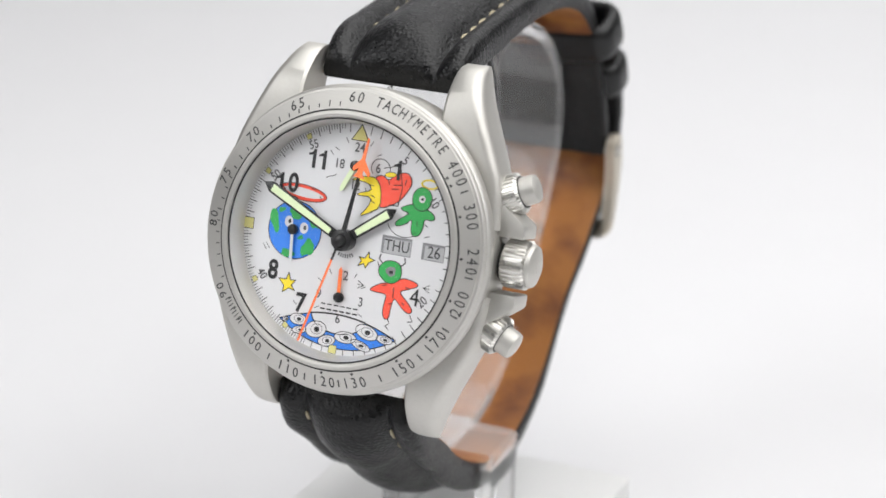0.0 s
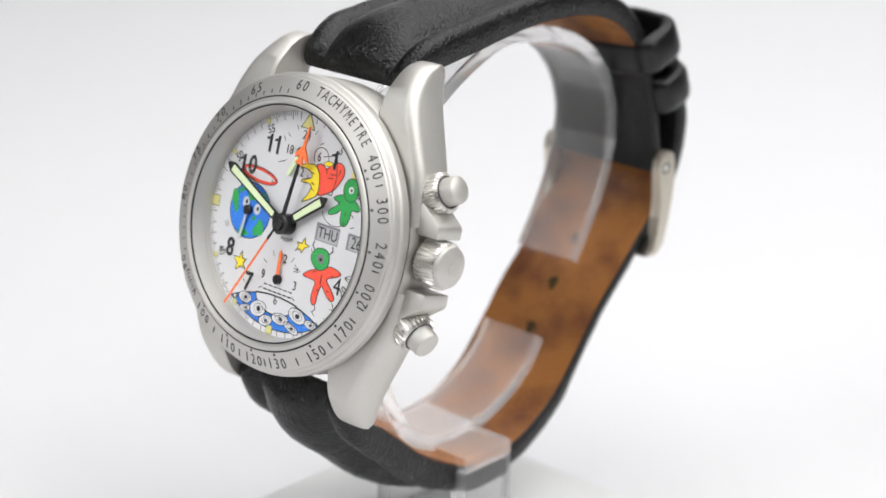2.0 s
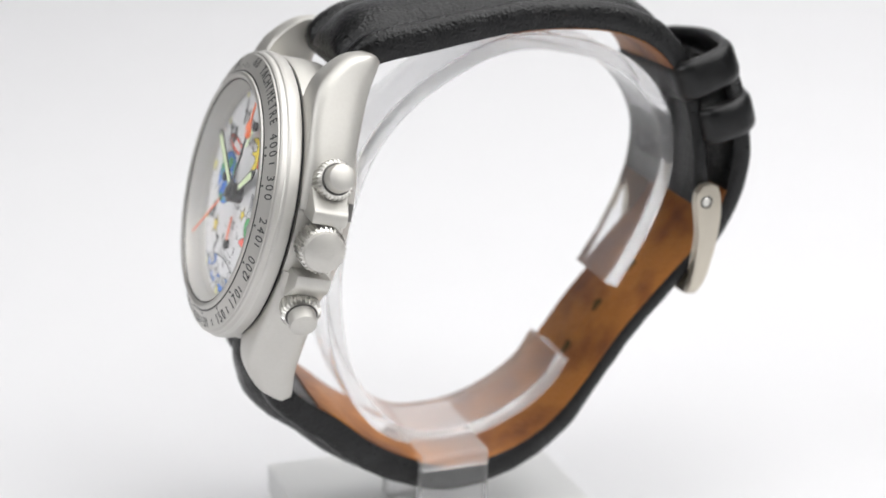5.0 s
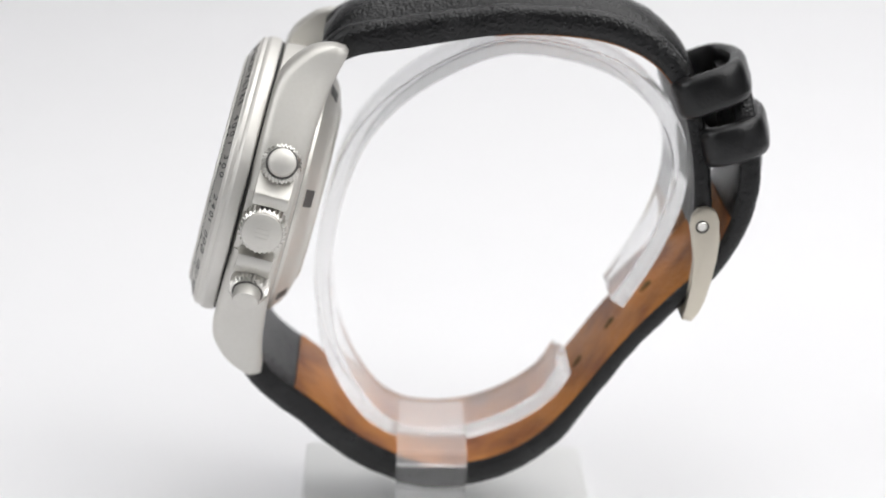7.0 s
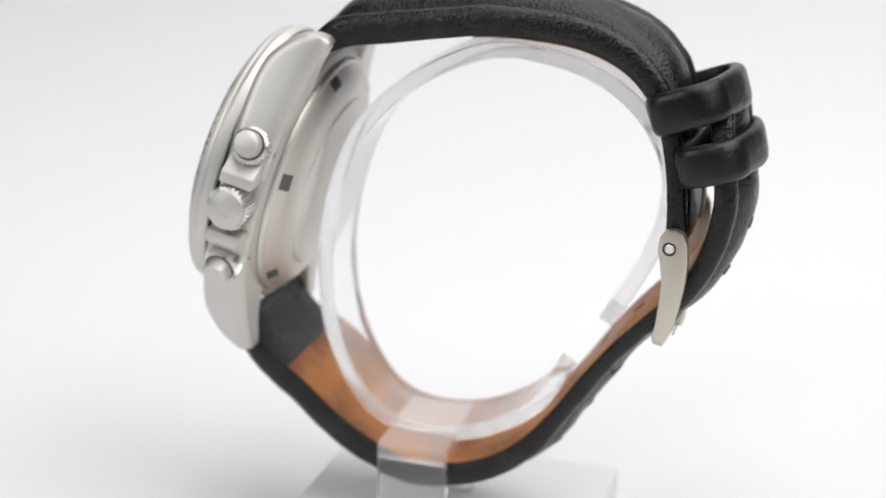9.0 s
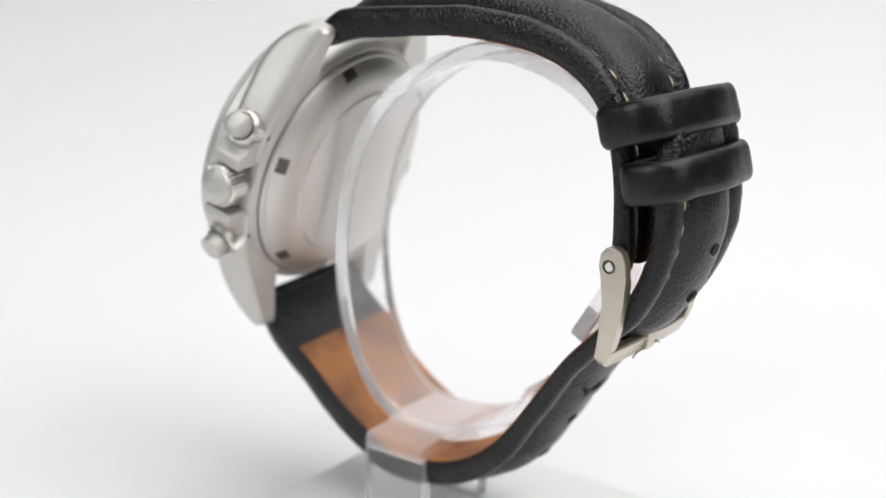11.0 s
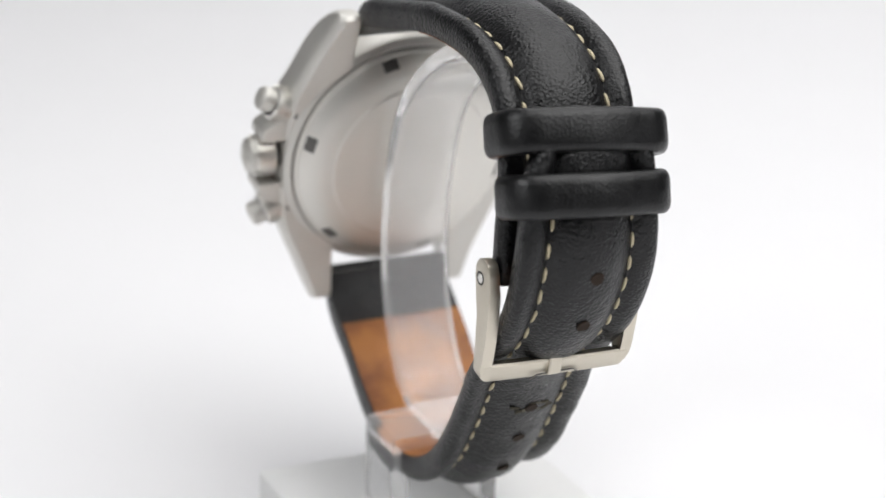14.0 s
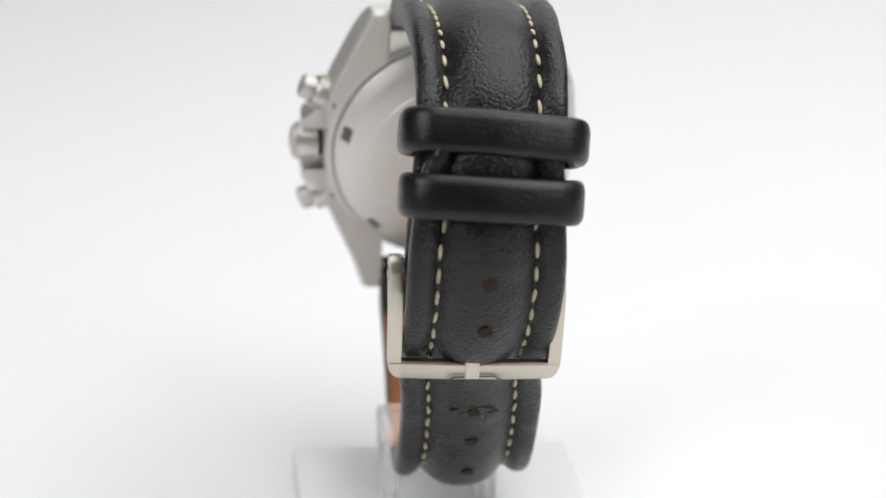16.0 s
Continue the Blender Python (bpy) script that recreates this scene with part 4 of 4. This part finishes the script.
def build_buckle():
    hx, cx = 10.35, 3.75
    bm = bmesh.new()
    side = [(14.6, -59.2), (15.05, -60.3), (14.9, -61.4), (13.8, -62.2), (11.4, -63.0), (8.8, -63.5), (6.0, -63.75), (3.0, -63.8), (1.2, -63.6), (-0.2, -63.3), (-0.75, -62.8), (-0.75, -62.2), (0.2, -61.8), (2.6, -61.7), (5.2, -61.6), (7.8, -60.8), (10.0, -59.9), (12.0, -58.9), (13.5, -58.7)]
    for x0 in (cx - hx, cx + hx - 1.5):
        plate = prism([(y, z) for y, z in side], x0, x0 + 1.5, bevel=0.3)
        # outline is in (y, z): turn it so that its thickness lies along x
        join(bm, plate, Matrix(((0, 0, 1, 0), (1, 0, 0, 0), (0, 1, 0, 0), (0, 0, 0, 1))))
    rings = []
    n = 64
    for k in range(n + 1):
        u = -1 + 2 * k / n
        x = cx + hx * u * 0.985
        z = -62.75 - 0.25 * (1 - abs(u) ** 2.6)
        yc = 0.75
        rings.append([bm.verts.new((x, yc + dy, z + dz - 0.18 * dy)) for dy, dz in ((-1.35, 0.45), (-1.5, 0.2), (-1.45, -0.45), (-1.15, -0.75), (1.15, -0.75), (1.4, -0.5), (1.4, 0.3), (1.2, 0.5))])
    for a, b in zip(rings, rings[1:]):
        for i in range(8):
            j = (i + 1) % 8
            bm.faces.new((a[i], a[j], b[j], b[i]))
    bm.faces.new(rings[0])
    bm.faces.new(rings[-1][::-1])
    # rounded outer corners of the frame
    for v in bm.verts:
        d = min(2.2, abs(v.co.x - cx) - (hx - 2.2))
        if d > 0 and v.co.y < 1.45:
            v.co.y = max(v.co.y, -0.75 + 2.2 - math.sqrt(max(0.0, 2.2 ** 2 - d * d)))
        v.co.y += 0.2 + 0.5 * (v.co.x - cx) / hx
    buckle = part("buckle", bm, BUCKLE_STEEL, watch, "worn nickel-toned steel pin buckle", 0.7)
    # Nothing is cut here: dark strokes stand in for a shaded engraved line.
    mark = stroke([(cx - 3.3, -0.25), (cx - 2.4, 0.3), (cx + 2.4, 0.3), (cx + 3.3, -0.25)], 0.13, -63.86, -63.7)
    part("engraving_shade", mark, SLOT_SHADE, buckle, "thin dark lines for the shade of an engraved outline on the buckle bar")
    pin = lathe([(0, -hx - 0.1), (0.5, -hx - 0.1), (0.62, -hx), (0.62, hx), (0.5, hx + 0.1), (0, hx + 0.1)], 20)
    part("pin", moved(pin, pose(cx, 13.2, -60.3, 0, 90, 0)), POLISHED, buckle)
    for sx in (-1, 1):
        collar = lathe([(0.66, hx - 0.02), (0.86, hx - 0.02), (0.86, hx + 0.05), (0.66, hx + 0.05)], 24, True)
        part("pin_rim", moved(collar, pose(cx, 13.2, -60.3, 0, sx * 90, 0)), GAP_SHADE, buckle)
    tongue = bmesh.new()
    path = [(6.0, -62.6), (3.4, -63.3), (2.0, -63.9), (0.6, -63.95), (0.3, -63.8)]
    rr = [[tongue.verts.new((cx + 0.3 + dx, y, z + dz)) for dx, dz in ((-0.85, 0.3), (-0.85, -0.25), (-0.65, -0.42), (0.65, -0.42), (0.85, -0.25), (0.85, 0.3))] for y, z in path]
    for a, b in zip(rr, rr[1:]):
        for i in range(6):
            j = (i + 1) % 6
            tongue.faces.new((a[i], a[j], b[j], b[i]))
    tongue.faces.new(rr[0])
    tongue.faces.new(rr[-1][::-1])
    part("tongue", tongue, BUCKLE_STEEL, buckle)


build_case()
build_crown_and_pushers()
build_bezel()
build_dial()
needle, running = build_hands()
build_caseback()
build_strap()
build_keeper((2.2, 29.2, -57.0), 125, 10.9, 5.0, 5.3, 1.8, 5.5)
build_keeper((2.8, 23.9, -61.7), 120, 10.6, 4.55, 5.2, 1.8, 4)
build_buckle()

# ---- the display stand ----
stand = tagged(new("display_stand"), "clear acrylic C-ring watch stand on a frosted white base", "display stand")
RING = lengthwise([(-13.4, -50.0), (-17.3, -48.7), (-21.6, -45.2), (-25.0, -40.6), (-26.9, -35.6), (-27.3, -31.6), (-26.3, -28.3), (-24.0, -25.2), (-21.1, -22.5), (-17.8, -20.3), (-13.5, -18.4), (-7.5, -16.7), (1.4, -16.0), (9.4, -17.0), (16, -20.2), (22.2, -25.8), (25.8, -31),
                   (27.2, -36.8), (27.1, -44.6), (24.4, -51), (19.6, -55.3), (14.0, -56.7), (9.4, -56.6), (4.2, -55.7), (-2.2, -53.9)])


def bright_edges(ob, axis):
    """Whiter mix on cut edges paints the light piped there; light passes through the plate."""
    axis = axis.normalized()
    ob.data.materials.append(BRIGHT_EDGE)
    for p in ob.data.polygons:
        if abs(p.normal.dot(axis)) > 0.5:
            p.material_index = 1
    ob.visible_shadow = False


def build_stand():
    bm = bmesh.new()
    rings = []
    n = 110
    for k in range(n):
        s = RING[-1][0] * k / (n - 1)
        y, z = curve_at(RING, s)
        ya, za = curve_at(RING, max(0, s - 0.5))
        yb, zb = curve_at(RING, min(RING[-1][0], s + 0.5))
        d = math.hypot(yb - ya, zb - za)
        ny, nz = -(zb - za) / d, (yb - ya) / d
        xc = -0.4 + 1.3 * (-z - 16) / 40
        th = 2.2
        ring = []
        for x, h in ((-4.9, 0.25), (-4.65, 0), (4.65, 0), (4.9, 0.25), (4.9, th - 0.25), (4.65, th), (-4.65, th), (-4.9, th - 0.25)):
            ring.append(bm.verts.new((xc + x, y + ny * h, z + nz * h)))
        rings.append(ring)
    for a, b in zip(rings, rings[1:]):
        for i in range(8):
            j = (i + 1) % 8
            bm.faces.new((a[i], a[j], b[j], b[i]))
    bm.faces.new(rings[0])
    bm.faces.new(rings[-1][::-1])
    finish(bm, 0.5)
    bm.transform(WATCH_POSE)
    me = bpy.data.meshes.new("ring")
    bm.to_mesh(me)
    bm.free()
    me.materials.append(ACRYLIC)
    ring_ob = part("ring", me, ACRYLIC, stand, "clear bent acrylic C-ring")
    bright_edges(ring_ob, WATCH_POSE.to_3x3() @ Vector((1, 0, 0)))
    drop = FLOOR_DROP / MM
    top = drop - 105.0
    x0, x1 = -6.6, 9.4
    bridge = prism([(x0, top - 2.3), (x0, top - 0.5), (x0 + 0.5, top), (x1 - 0.5, top), (x1, top - 0.5), (x1, top - 2.3)], -7.3, 2.2, bevel=0.2)
    b = part("bridge", moved(bridge, Matrix(((1, 0, 0, 0), (0, 0, 1, 0), (0, 1, 0, 0), (0, 0, 0, 1)))), PLATE, stand, "hazy acrylic cross plate")
    bright_edges(b, Vector((0, 1, 0)))
    for x in (x0, x1 - 2.4):
        leg = prism([(x, -7.3), (x + 2.4, -7.3), (x + 2.4, 2.2), (x, 2.2)], drop - 117.6, top - 2.32, bevel=0.2)
        lo = part("leg", leg, ACRYLIC, stand, "clear acrylic leg")
        bright_edges(lo, Vector((0, 1, 0)))
    base = prism([(-20.5, -20.5), (20.5, -20.5), (20.5, 20.5), (-20.5, 20.5)], 0.1, drop - 117.6, bevel=0.6)
    part("base_plate", base, BASE_ACRYLIC, stand, "frosted white square base plate").visible_shadow = False


build_stand()


def motions():
    turn = [(t, pose(0, 0, 0, 0, 0, a)) for t, a in TURN]
    walk(watch, [(t, m @ WATCH_POSE) for t, m in turn])
    walk(stand, turn)
    walk(needle, [(t, pose(0, 0, 0, 0, 0, -(196.5 + 6.4 * t))) for t in (0, 4, 8, 12, 16)])
    walk(running, [(t, pose(-7.15 * MM, 0.15 * MM, 0, 0, 0, -(176 + 6 * t))) for t in (0, 4, 8, 12, 16)])


motions()
